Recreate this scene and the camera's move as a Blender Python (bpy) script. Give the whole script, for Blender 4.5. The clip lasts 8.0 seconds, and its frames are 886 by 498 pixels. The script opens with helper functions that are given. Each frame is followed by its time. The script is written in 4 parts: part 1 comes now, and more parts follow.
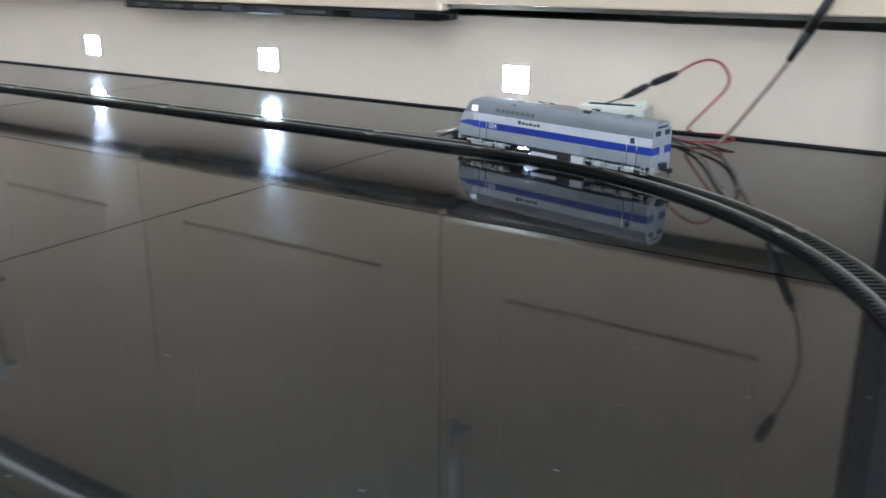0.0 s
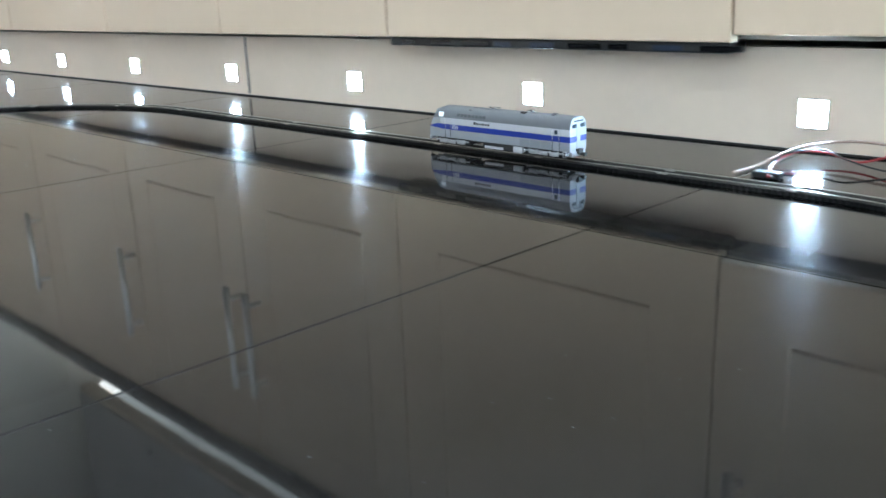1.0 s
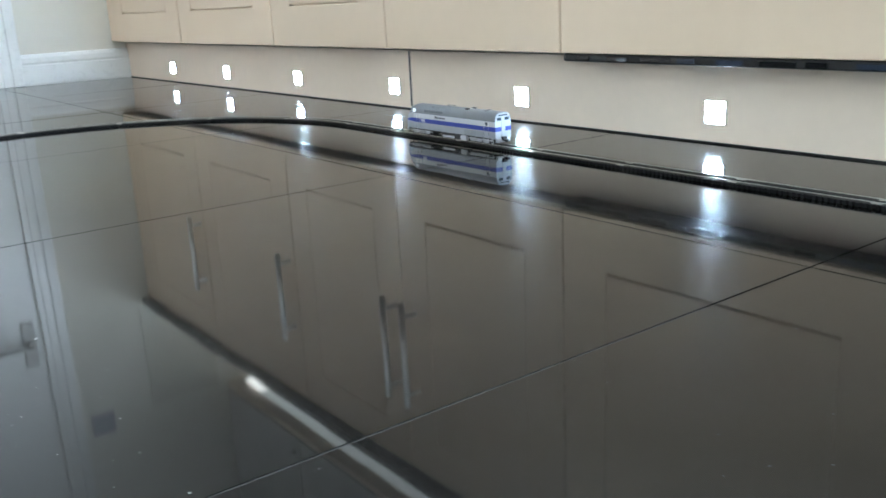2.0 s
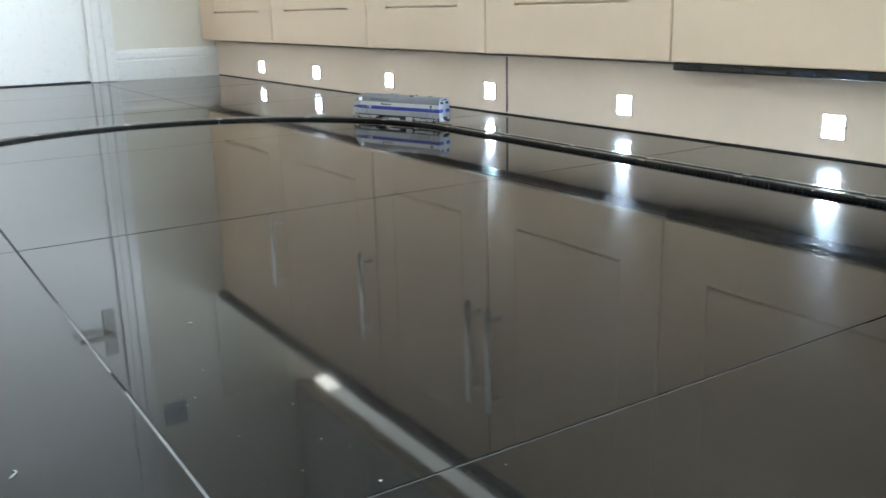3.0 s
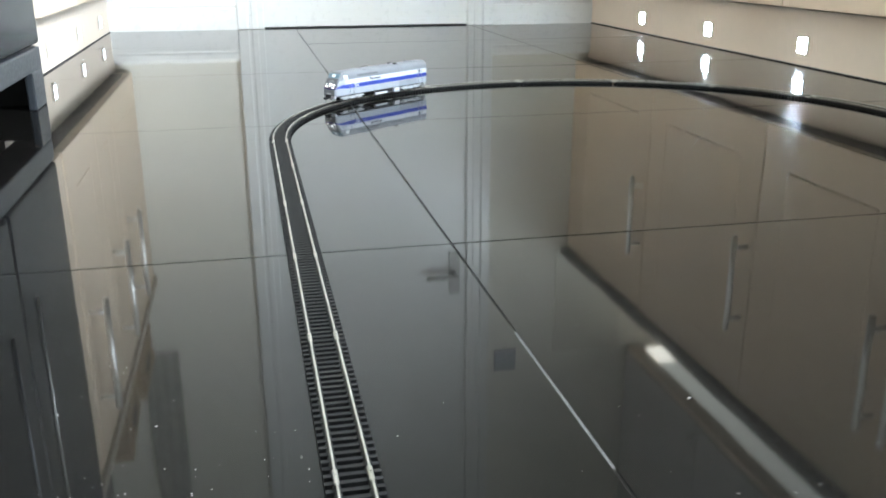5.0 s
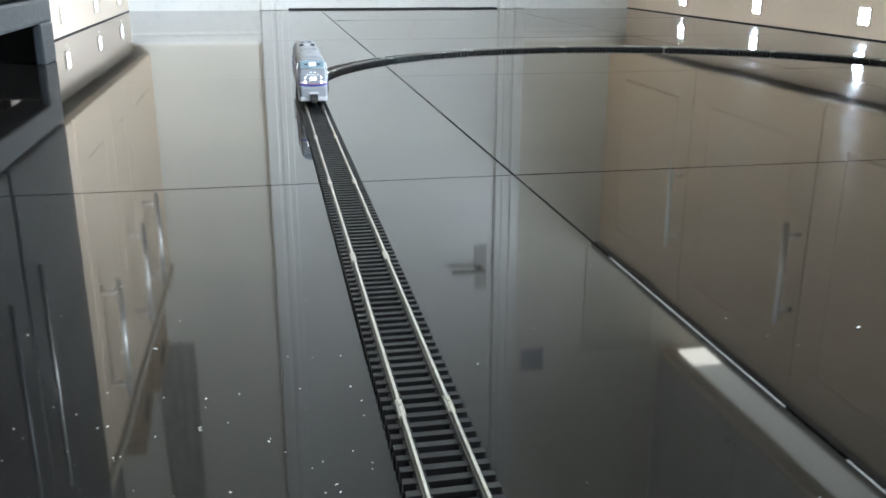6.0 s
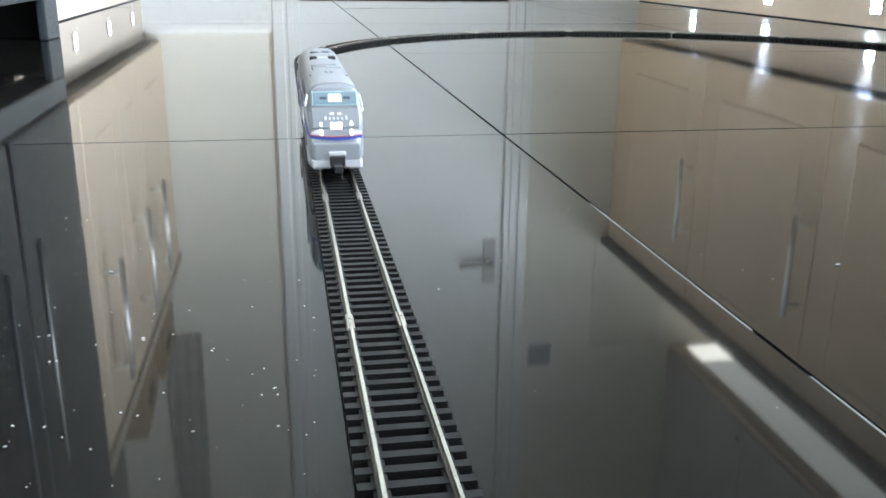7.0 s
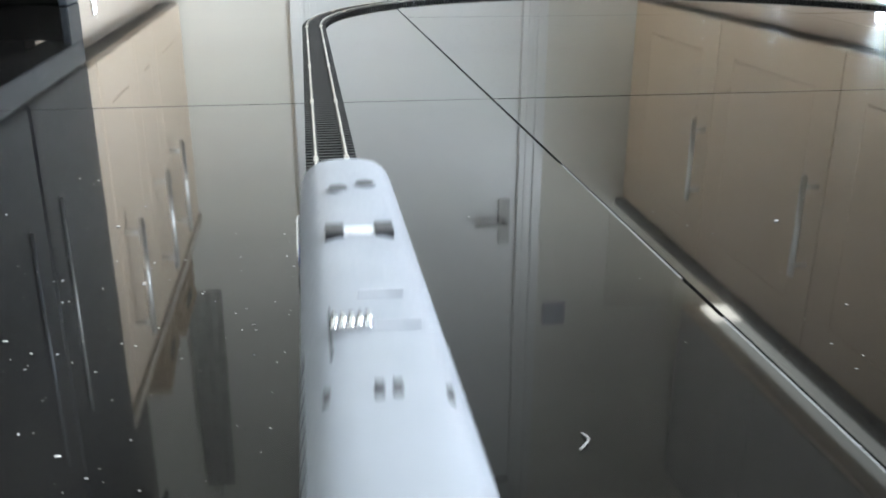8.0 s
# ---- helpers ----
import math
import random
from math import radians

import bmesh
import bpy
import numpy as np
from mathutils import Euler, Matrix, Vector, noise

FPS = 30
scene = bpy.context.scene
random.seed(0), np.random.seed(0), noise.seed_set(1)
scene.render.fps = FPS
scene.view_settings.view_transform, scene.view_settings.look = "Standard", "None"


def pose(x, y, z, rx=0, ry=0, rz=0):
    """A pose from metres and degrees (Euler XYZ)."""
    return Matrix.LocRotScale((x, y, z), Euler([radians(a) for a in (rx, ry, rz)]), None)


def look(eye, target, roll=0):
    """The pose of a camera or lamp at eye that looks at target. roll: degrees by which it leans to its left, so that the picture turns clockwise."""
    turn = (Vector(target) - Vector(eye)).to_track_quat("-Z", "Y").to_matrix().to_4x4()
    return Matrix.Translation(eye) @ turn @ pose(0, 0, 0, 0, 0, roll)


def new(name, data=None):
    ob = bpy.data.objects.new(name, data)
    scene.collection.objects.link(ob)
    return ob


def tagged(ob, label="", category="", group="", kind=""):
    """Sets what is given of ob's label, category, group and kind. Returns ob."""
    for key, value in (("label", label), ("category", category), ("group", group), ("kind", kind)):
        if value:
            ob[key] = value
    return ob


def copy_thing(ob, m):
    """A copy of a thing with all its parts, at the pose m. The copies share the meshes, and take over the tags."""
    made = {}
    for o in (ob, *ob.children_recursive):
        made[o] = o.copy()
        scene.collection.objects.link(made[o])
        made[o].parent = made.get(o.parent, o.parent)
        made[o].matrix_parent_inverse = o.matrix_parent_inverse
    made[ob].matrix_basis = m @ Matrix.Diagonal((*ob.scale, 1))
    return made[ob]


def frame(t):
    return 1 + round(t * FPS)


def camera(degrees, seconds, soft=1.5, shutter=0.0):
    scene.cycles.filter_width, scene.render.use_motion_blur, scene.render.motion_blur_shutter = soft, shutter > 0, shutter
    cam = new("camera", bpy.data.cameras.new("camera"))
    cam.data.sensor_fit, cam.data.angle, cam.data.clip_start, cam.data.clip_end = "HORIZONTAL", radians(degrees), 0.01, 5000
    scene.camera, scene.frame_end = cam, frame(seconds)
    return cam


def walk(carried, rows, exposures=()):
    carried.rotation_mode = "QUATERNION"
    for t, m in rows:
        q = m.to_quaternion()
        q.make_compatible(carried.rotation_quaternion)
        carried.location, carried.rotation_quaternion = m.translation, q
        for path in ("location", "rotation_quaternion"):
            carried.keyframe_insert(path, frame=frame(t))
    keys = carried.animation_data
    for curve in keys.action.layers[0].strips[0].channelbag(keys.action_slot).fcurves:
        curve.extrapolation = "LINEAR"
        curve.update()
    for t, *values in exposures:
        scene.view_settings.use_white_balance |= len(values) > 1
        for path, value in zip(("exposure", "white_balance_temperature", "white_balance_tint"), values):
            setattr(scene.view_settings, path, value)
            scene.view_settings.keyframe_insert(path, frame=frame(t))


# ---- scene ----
# ---- camera and its path ----
PATH = [
    (0, (-0.802, -0.999, 0.187), (-1.834, 0.6, -0.428), 0.2),
    (0.3, (-0.836, -1.010, 0.190), (-1.978, 0.509, -0.412), -0.7),
    (0.6, (-0.87, -1.019, 0.189), (-2.124, 0.428, -0.388), -1.4),
    (1, (-0.907, -1.042, 0.202), (-2.271, 0.308, -0.36), -2.1),
    (1.5, (-0.936, -1.061, 0.222), (-2.416, 0.164, -0.334), -2.9),
    (2.8, (-1.005, -1.133, 0.224), (-2.608, -0.059, -0.302), -1.7),
    (3, (-1.008, -1.143, 0.22), (-2.628, -0.094, -0.302), -1.4),
    (3.5, (-1.023, -1.185, 0.224), (-2.691, -0.212, -0.294), -0.8),
    (3.8, (-1.026, -1.219, 0.27), (-2.716, -0.291, -0.263), 0.6),
    (4, (-1.033, -1.245, 0.3), (-2.721, -0.334, -0.27), 0.8),
    (4.2, (-1.055, -1.259, 0.336), (-2.739, -0.365, -0.269), 0.5),
    (4.5, (-1.106, -1.231, 0.302), (-2.877, -0.538, -0.315), -0.8),
    (4.7, (-1.144, -1.209, 0.285), (-2.978, -0.711, -0.338), -1.0),
    (5, (-1.208, -1.201, 0.248), (-3.06, -0.799, -0.389), -0.1),
    (5.2, (-1.237, -1.202, 0.219), (-3.091, -0.815, -0.423), 0.0),
    (6.3, (-1.318, -1.213, 0.135), (-3.19, -0.856, -0.473), 0.4),
    (6.5, (-1.31, -1.203, 0.124), (-3.184, -0.853, -0.482), 0.6),
    (7, (-1.307, -1.191, 0.121), (-3.181, -0.856, -0.493), 0.7),
    (7.5, (-1.3, -1.185, 0.125), (-3.172, -0.875, -0.507), 0.4),
    (7.7, (-1.282, -1.186, 0.126), (-3.149, -0.886, -0.527), 0.3),
    (8, (-1.265, -1.1755, 0.132), (-3.118, -0.892, -0.565), 0.3),
]
cam = camera(52.8, 8.0, soft=1.6, shutter=0.4)
# the camera's white balance drifts a little warmer as it swings round
walk(cam, [(t, look(eye, target, roll)) for t, eye, target, roll in PATH],
     [(0.0, 0.12, 5650, 12), (1.5, 0.12, 5650, 7), (3.0, 0.05, 6020, 8), (5.0, 0.07, 6260, 8), (6.3, -0.19, 6120, 9), (6.6, -0.15, 6120, 9), (7.1, 0.08, 6100, 9), (8.0, 0.0, 6220, 10)])

# ---- the plan, in metres ----
WEST, EAST, NORTH, SOUTH, TOP = -4.28, 1.6, 0.56, -2.24, 2.4
PLINTH_TOP, DOOR_LOW, DOOR_HIGH = 0.122, 0.130, 0.826
WORK_LOW, WORK_HIGH = 0.830, 0.854
RADIUS, TRACK_Y, TRACK_W, TRACK_E = 0.4750, -0.6890, -2.405, -1.262
RUN = TRACK_E - TRACK_W

# ---- world and large lights ----
world = bpy.data.worlds.new("sky")
scene.world = world
world.use_nodes = True
sky = world.node_tree.nodes.new("ShaderNodeTexSky")
sky.sky_type, sky.sun_disc = "NISHITA", False
sky.sun_elevation, sky.sun_rotation = radians(38), radians(60)
world.node_tree.links.new(sky.outputs[0], world.node_tree.nodes["Background"].inputs[0])
world.node_tree.nodes["Background"].inputs[1].default_value = 0.12


def area(name, m, w, h, watts, colour):
    data = bpy.data.lights.new(name, "AREA")
    data.shape, data.size, data.size_y, data.energy, data.color = "RECTANGLE", w, h, watts, colour
    ob = new(name, data)
    ob.matrix_world = m
    return ob


# daylight: added unseen window over the worktop, glazed door beyond it, added east window
area("added_daylight_north", look((-1.62, NORTH + 0.05, 1.52), (-2.45, -1.6, 0.30)), 1.3, 1.0, 275, (0.84, 0.93, 1.0))
area("daylight_door", look((0.05, NORTH + 0.06, 1.1), (-0.6, -1.8, 0.9)), 1.3, 1.9, 16, (0.84, 0.93, 1.0))
# weak fill light from the unseen east side, assumed
area("added_daylight_east", look((EAST + 0.06, -0.9, 1.45), (-2.0, -0.9, 1.3)), 1.6, 1.3, 10, (0.86, 0.94, 1.0))


# ---- materials ----
def nodes_of(name):
    m = bpy.data.materials.new(name)
    m.use_nodes = True
    t = m.node_tree
    return m, t, t.nodes["Principled BSDF"]


def mat(name, colour, rough=0.5, metal=0.0, vary=0.12, scale=8.0, bump=0.0, bump_scale=200.0, island=0.0, spec=0.5, coat=0.0, fine=0.0):
    """A painted, moulded or metal surface: broad and fine variation of colour and gloss, and fine relief."""
    m, t, p = nodes_of(name)
    L = t.links.new
    co = t.nodes.new("ShaderNodeTexCoord")
    big = t.nodes.new("ShaderNodeTexNoise")
    big.inputs["Scale"].default_value, big.inputs["Detail"].default_value = scale, 4
    L(co.outputs["Object"], big.inputs["Vector"])
    small = t.nodes.new("ShaderNodeTexNoise")
    small.inputs["Scale"].default_value, small.inputs["Detail"].default_value = scale * 14, 3
    L(co.outputs["Object"], small.inputs["Vector"])
    add = t.nodes.new("ShaderNodeMath")
    add.operation = "MULTIPLY_ADD"
    L(small.outputs["Fac"], add.inputs[0])
    add.inputs[1].default_value = 0.35 + fine
    L(big.outputs["Fac"], add.inputs[2])
    ramp = t.nodes.new("ShaderNodeMapRange")
    ramp.inputs["From Min"].default_value, ramp.inputs["From Max"].default_value = 0.4, 0.95
    ramp.inputs["To Min"].default_value, ramp.inputs["To Max"].default_value = 1 - vary, 1 + vary
    L(add.outputs[0], ramp.inputs["Value"])
    hsv = t.nodes.new("ShaderNodeHueSaturation")
    hsv.inputs["Color"].default_value = (*colour, 1)
    if island:
        info = t.nodes.new("ShaderNodeObjectInfo")
        r2 = t.nodes.new("ShaderNodeMapRange")
        r2.inputs["To Min"].default_value, r2.inputs["To Max"].default_value = 1 - island, 1 + island
        L(info.outputs["Random"], r2.inputs["Value"])
        mul = t.nodes.new("ShaderNodeMath")
        mul.operation = "MULTIPLY"
        L(ramp.outputs[0], mul.inputs[0])
        L(r2.outputs[0], mul.inputs[1])
        L(mul.outputs[0], hsv.inputs["Value"])
    else:
        L(ramp.outputs[0], hsv.inputs["Value"])
    L(hsv.outputs[0], p.inputs["Base Color"])
    rr = t.nodes.new("ShaderNodeMapRange")
    rr.inputs["From Min"].default_value, rr.inputs["From Max"].default_value = 0.3, 0.7
    rr.inputs["To Min"].default_value, rr.inputs["To Max"].default_value = rough * 0.85, min(1, rough * 1.15)
    L(small.outputs["Fac"], rr.inputs["Value"])
    L(rr.outputs[0], p.inputs["Roughness"])
    p.inputs["Metallic"].default_value = metal
    p.inputs["Specular IOR Level"].default_value = spec
    p.inputs["Coat Weight"].default_value = coat
    if bump:
        n = t.nodes.new("ShaderNodeTexNoise")
        n.inputs["Scale"].default_value, n.inputs["Detail"].default_value = bump_scale, 3
        L(co.outputs["Object"], n.inputs["Vector"])
        b = t.nodes.new("ShaderNodeBump")
        b.inputs["Strength"].default_value, b.inputs["Distance"].default_value = bump, 0.001
        L(n.outputs["Fac"], b.inputs["Height"])
        L(b.outputs[0], p.inputs["Normal"])
    return m


def glow(name, colour, strength, base=0.8):
    m, t, p = nodes_of(name)
    p.inputs["Base Color"].default_value = (base, base, base, 1)
    p.inputs["Emission Color"].default_value = (*colour, 1)
    p.inputs["Emission Strength"].default_value = strength
    return m


def tile_material():
    """Polished near-black porcelain: faint clouding, dust specks and smears in the gloss, a very slight wave."""
    m, t, p = nodes_of("polished_black_tile")
    L = t.links.new
    co = t.nodes.new("ShaderNodeTexCoord")
    geo = t.nodes.new("ShaderNodeNewGeometry")
    cloud = t.nodes.new("ShaderNodeTexNoise")
    cloud.inputs["Scale"].default_value, cloud.inputs["Detail"].default_value = 5, 5
    L(geo.outputs["Position"], cloud.inputs["Vector"])
    ramp = t.nodes.new("ShaderNodeValToRGB")
    ramp.color_ramp.elements[0].position, ramp.color_ramp.elements[0].color = 0.3, (0.0042, 0.0038, 0.0034, 1)
    ramp.color_ramp.elements[1].position, ramp.color_ramp.elements[1].color = 0.75, (0.0078, 0.0071, 0.0064, 1)
    L(cloud.outputs["Fac"], ramp.inputs[0])
    # pale dust specks
    spots = t.nodes.new("ShaderNodeTexVoronoi")
    spots.inputs["Scale"].default_value = 110
    L(geo.outputs["Position"], spots.inputs["Vector"])
    less = t.nodes.new("ShaderNodeMapRange")
    less.inputs["From Min"].default_value, less.inputs["From Max"].default_value = 0.025, 0.075
    less.inputs["To Min"].default_value, less.inputs["To Max"].default_value = 1, 0
    L(spots.outputs["Distance"], less.inputs["Value"])
    pick = t.nodes.new("ShaderNodeSeparateColor")
    L(spots.outputs["Color"], pick.inputs[0])
    few = t.nodes.new("ShaderNodeMath")
    few.operation, few.inputs[1].default_value = "GREATER_THAN", 0.86
    L(pick.outputs[0], few.inputs[0])
    dust = t.nodes.new("ShaderNodeMath")
    dust.operation = "MULTIPLY"
    L(less.outputs[0], dust.inputs[0])
    L(few.outputs[0], dust.inputs[1])
    mix = t.nodes.new("ShaderNodeMix")
    mix.data_type = "RGBA"
    L(dust.outputs[0], mix.inputs["Factor"])
    L(ramp.outputs[0], mix.inputs["A"])
    mix.inputs["B"].default_value = (0.20, 0.20, 0.20, 1)
    L(mix.outputs["Result"], p.inputs["Base Color"])
    smear = t.nodes.new("ShaderNodeTexNoise")
    smear.inputs["Scale"].default_value, smear.inputs["Detail"].default_value, smear.inputs["Distortion"].default_value = 7, 6, 0.6
    L(geo.outputs["Position"], smear.inputs["Vector"])
    rr = t.nodes.new("ShaderNodeMapRange")
    rr.inputs["From Min"].default_value, rr.inputs["From Max"].default_value = 0.3, 0.75
    rr.inputs["To Min"].default_value, rr.inputs["To Max"].default_value = 0.026, 0.052
    L(smear.outputs["Fac"], rr.inputs["Value"])
    wet = t.nodes.new("ShaderNodeMath")
    wet.operation, wet.inputs[1].default_value = "MULTIPLY_ADD", 0.5
    L(dust.outputs[0], wet.inputs[0])
    L(rr.outputs[0], wet.inputs[2])
    L(wet.outputs[0], p.inputs["Roughness"])
    p.inputs["IOR"].default_value = 1.25
    # the tiles are not quite flat
    wave = t.nodes.new("ShaderNodeTexNoise")
    wave.inputs["Scale"].default_value, wave.inputs["Detail"].default_value = 7, 2
    L(geo.outputs["Position"], wave.inputs["Vector"])
    bump = t.nodes.new("ShaderNodeBump")
    bump.inputs["Strength"].default_value, bump.inputs["Distance"].default_value = 1.0, 0.00012
    L(wave.outputs["Fac"], bump.inputs["Height"])
    L(bump.outputs[0], p.inputs["Normal"])
    # a thin uneven film of polish spreads bright lamps into soft streaks
    p.inputs["Coat Weight"].default_value = 0.09
    p.inputs["Coat Roughness"].default_value = 0.25
    p.inputs["Coat IOR"].default_value = 1.45
    return m


BEIGE = mat("beige_door_paint", (0.77, 0.615, 0.46), 0.42, vary=0.04, scale=3, bump=0.05, bump_scale=300)
PLINTH = mat("beige_plinth_laminate", (0.88, 0.75, 0.625), 0.40, vary=0.05, scale=4, bump=0.05, bump_scale=260)
DARKCASE = mat("black_appliance_casing", (0.03, 0.028, 0.027), 0.6, vary=0.2)
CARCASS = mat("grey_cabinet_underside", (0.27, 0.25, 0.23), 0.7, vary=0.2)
WORKTOP = mat("dark_stone_worktop", (0.035, 0.033, 0.032), 0.22, vary=0.35, scale=40)
WALL = mat("cream_wall_paint", (0.80, 0.77, 0.69), 0.75, vary=0.03, scale=3, bump=0.12, bump_scale=500)
WHITE = mat("white_gloss_paint", (0.82, 0.82, 0.80), 0.30, vary=0.012, scale=4, bump=0.02, bump_scale=120)
CEIL = mat("white_ceiling_paint", (0.80, 0.80, 0.78), 0.85, vary=0.02, scale=2)
GROUT = mat("dark_grout", (0.085, 0.083, 0.081), 0.8, vary=0.4, scale=12, bump=0.3)
PALE_GROUT = mat("pale_worn_grout", (0.12, 0.118, 0.115), 0.85, vary=0.35, scale=14, bump=0.3)
GREY_GROUT = mat("grey_dusty_grout", (0.024, 0.023, 0.022), 0.8, vary=0.3, scale=14, bump=0.3)
TILE = tile_material()
STEEL = mat("brushed_steel", (0.80, 0.79, 0.77), 0.36, 0.85, vary=0.08, scale=60)
# beige wall cabinet doors: grey colour stands in for the shade on them
SHADED_DOOR = mat("shaded_beige_wall_door", (0.48, 0.47, 0.46), 0.5, vary=0.1, scale=6, spec=0.2)
SATIN = mat("satin_steel_handle", (0.97, 0.97, 0.96), 0.4, 0.95, vary=0.05, scale=60)
BRONZE = mat("dull_bronze", (0.42, 0.41, 0.39), 0.5, 0.3, vary=0.2, scale=40)
STEEL_DULL = mat("dull_dark_steel", (0.28, 0.29, 0.32), 0.4, 0.6, vary=0.2, scale=40)
CHROME = mat("chrome", (0.75, 0.75, 0.74), 0.12, 1.0, vary=0.05, scale=60)
BLACK = mat("black_appliance_enamel", (0.009, 0.011, 0.014), 0.2, vary=0.2, scale=6, spec=0.1)
BASEGREY = mat("grey_base_enamel", (0.030, 0.034, 0.040), 0.35, vary=0.15, scale=12, spec=0.4)
GLASSY = mat("black_glass", (0.008, 0.008, 0.009), 0.05, vary=0.2)
RUBBER = mat("black_rubber", (0.012, 0.012, 0.012), 0.55, vary=0.25, scale=60)
SLEEPER = mat("black_sleeper_plastic", (0.0065, 0.0065, 0.007), 0.5, vary=0.3, scale=150, island=0.2, spec=0.25)
RAIL = mat("nickel_silver_rail", (0.61, 0.585, 0.53), 0.30, 1.0, vary=0.15, scale=120)
DARKSTEEL = mat("dark_wheel_steel", (0.10, 0.10, 0.11), 0.4, 0.8, vary=0.2, scale=90)
TARNISH = mat("tarnished_rail_side", (0.10, 0.095, 0.085), 0.45, 0.7, vary=0.3, scale=150)
SILVER = mat("silver_loco_paint", (0.39, 0.41, 0.45), 0.36, 0.15, vary=0.05, scale=60)
ROOF = mat("grey_loco_roof", (0.175, 0.185, 0.205), 0.45, 0.0, vary=0.06, scale=60)
PALE = mat("pale_band_paint", (0.58, 0.59, 0.63), 0.38, vary=0.04, scale=60)
BLUE = mat("blue_stripe_paint", (0.018, 0.042, 0.31), 0.35, vary=0.06, scale=60)
RED = mat("red_pinstripe", (0.34, 0.09, 0.11), 0.4, vary=0.1, scale=60)
DARK = mat("dark_loco_underframe", (0.022, 0.022, 0.024), 0.5, vary=0.3, scale=90)
BOGIE = mat("silver_grey_bogie", (0.52, 0.53, 0.55), 0.38, 0.2, vary=0.25, scale=120)
PANE = mat("dark_cab_glass", (0.05, 0.07, 0.09), 0.08, vary=0.1)
WSFRAME = mat("pale_blue_screen_frame", (0.34, 0.46, 0.50), 0.4, vary=0.05, scale=60)
INK = mat("dark_lettering", (0.05, 0.05, 0.06), 0.5)
CHALK = mat("white_lettering", (0.85, 0.85, 0.86), 0.45)
LOUVRE = mat("shadowed_louvre_grey", (0.085, 0.09, 0.10), 0.5, vary=0.1, scale=60)
PANELGREY = mat("dull_silver_panel", (0.31, 0.33, 0.36), 0.4, 0.1, vary=0.08, scale=60)
# blue-black colour for the painted glints on the appliance lip
GLINT = mat("painted_blue_glint", (0.035, 0.045, 0.07), 0.2, vary=0.2, scale=60)
WICKER = mat("brown_wicker", (0.30, 0.215, 0.14), 0.75, vary=0.4, scale=18, bump=0.5, bump_scale=160, fine=0.5)
BROWNSTONE = mat("speckled_brown_stone", (0.42, 0.35, 0.28), 0.28, vary=0.45, scale=16, fine=0.6)
WIRE_D = mat("dark_brown_wire_sheath", (0.05, 0.038, 0.034), 0.5, vary=0.2, scale=60)
BOXW = mat("white_abs_plastic", (0.78, 0.77, 0.69), 0.5, vary=0.04, scale=30)
WIRE_R = mat("red_wire_sheath", (0.36, 0.028, 0.03), 0.4, vary=0.1, scale=60)
WIRE_B = mat("black_wire_sheath", (0.02, 0.018, 0.018), 0.4, vary=0.2, scale=60)
WIRE_P = mat("pinkish_grey_wire_sheath", (0.36, 0.25, 0.20), 0.5, vary=0.15, scale=60)
CLOTH = mat("grey_woven_cloth", (0.36, 0.35, 0.32), 0.9, vary=0.3, scale=40, bump=0.4, bump_scale=900)
DUST = mat("pale_lint", (0.33, 0.32, 0.31), 0.9, vary=0.1, scale=100)
LED = glow("cool_white_led", (0.62, 0.82, 1.0), 520)
LED_LOW = glow("dimmer_white_led", (0.80, 0.92, 1.0), 12)
LAMPGLOW = glow("loco_headlamp_glow", (0.93, 0.97, 1.0), 6)
CABDIM = glow("dimly_lit_cab_glass", (0.34, 0.60, 0.80), 0.42, 0.04)
CABGLOW = glow("lit_cab_interior", (0.85, 0.95, 1.0), 1.3, 0.2)
PUCK = glow("bright_puck_glow", (1.0, 0.97, 0.86), 10)
STRIP = glow("strip_diffuser_glow", (0.95, 1.0, 0.93), 2.5)
GLASS = bpy.data.materials.new("clear_glass")
GLASS.use_nodes = True
g = GLASS.node_tree.nodes["Principled BSDF"]
g.inputs["Transmission Weight"].default_value, g.inputs["Roughness"].default_value, g.inputs["IOR"].default_value = 1.0, 0.02, 1.1


# ---- mesh helpers ----
def smooth(bm, on=True):
    for f in bm.faces:
        f.smooth = on
    return bm


def box(x0, x1, y0, y1, z0, z1, bevel=0.0, seg=2, into=None):
    bm = bmesh.new()
    bmesh.ops.create_cube(bm, size=1, matrix=Matrix.Translation(((x0 + x1) / 2, (y0 + y1) / 2, (z0 + z1) / 2)) @ Matrix.Diagonal((x1 - x0, y1 - y0, z1 - z0, 1)))
    if bevel:
        bmesh.ops.bevel(bm, geom=bm.edges[:], offset=bevel, segments=seg, affect="EDGES", profile=0.6)
    return merge(into, bm) if into is not None else bm


def merge(into, bm):
    data = bpy.data.meshes.new("part_mesh")
    bm.to_mesh(data)
    bm.free()
    into.from_mesh(data)
    bpy.data.meshes.remove(data)
    return into


def rod(a, b, r, n=14, r2=None, into=None, bevel=0.0):
    a, b = Vector(a), Vector(b)
    bm = bmesh.new()
    m = Matrix.Translation((a + b) / 2) @ (b - a).to_track_quat("Z", "Y").to_matrix().to_4x4()
    bmesh.ops.create_cone(bm, cap_ends=True, segments=n, radius1=r, radius2=r if r2 is None else r2, depth=(b - a).length, matrix=m)
    if bevel:
        bmesh.ops.bevel(bm, geom=[e for e in bm.edges if len(e.link_faces) == 2 and any(len(f.verts) > 4 for f in e.link_faces)], offset=bevel, segments=2, affect="EDGES")
    for f in bm.faces:
        f.smooth = len(f.verts) == 4
    return merge(into, bm) if into is not None else bm


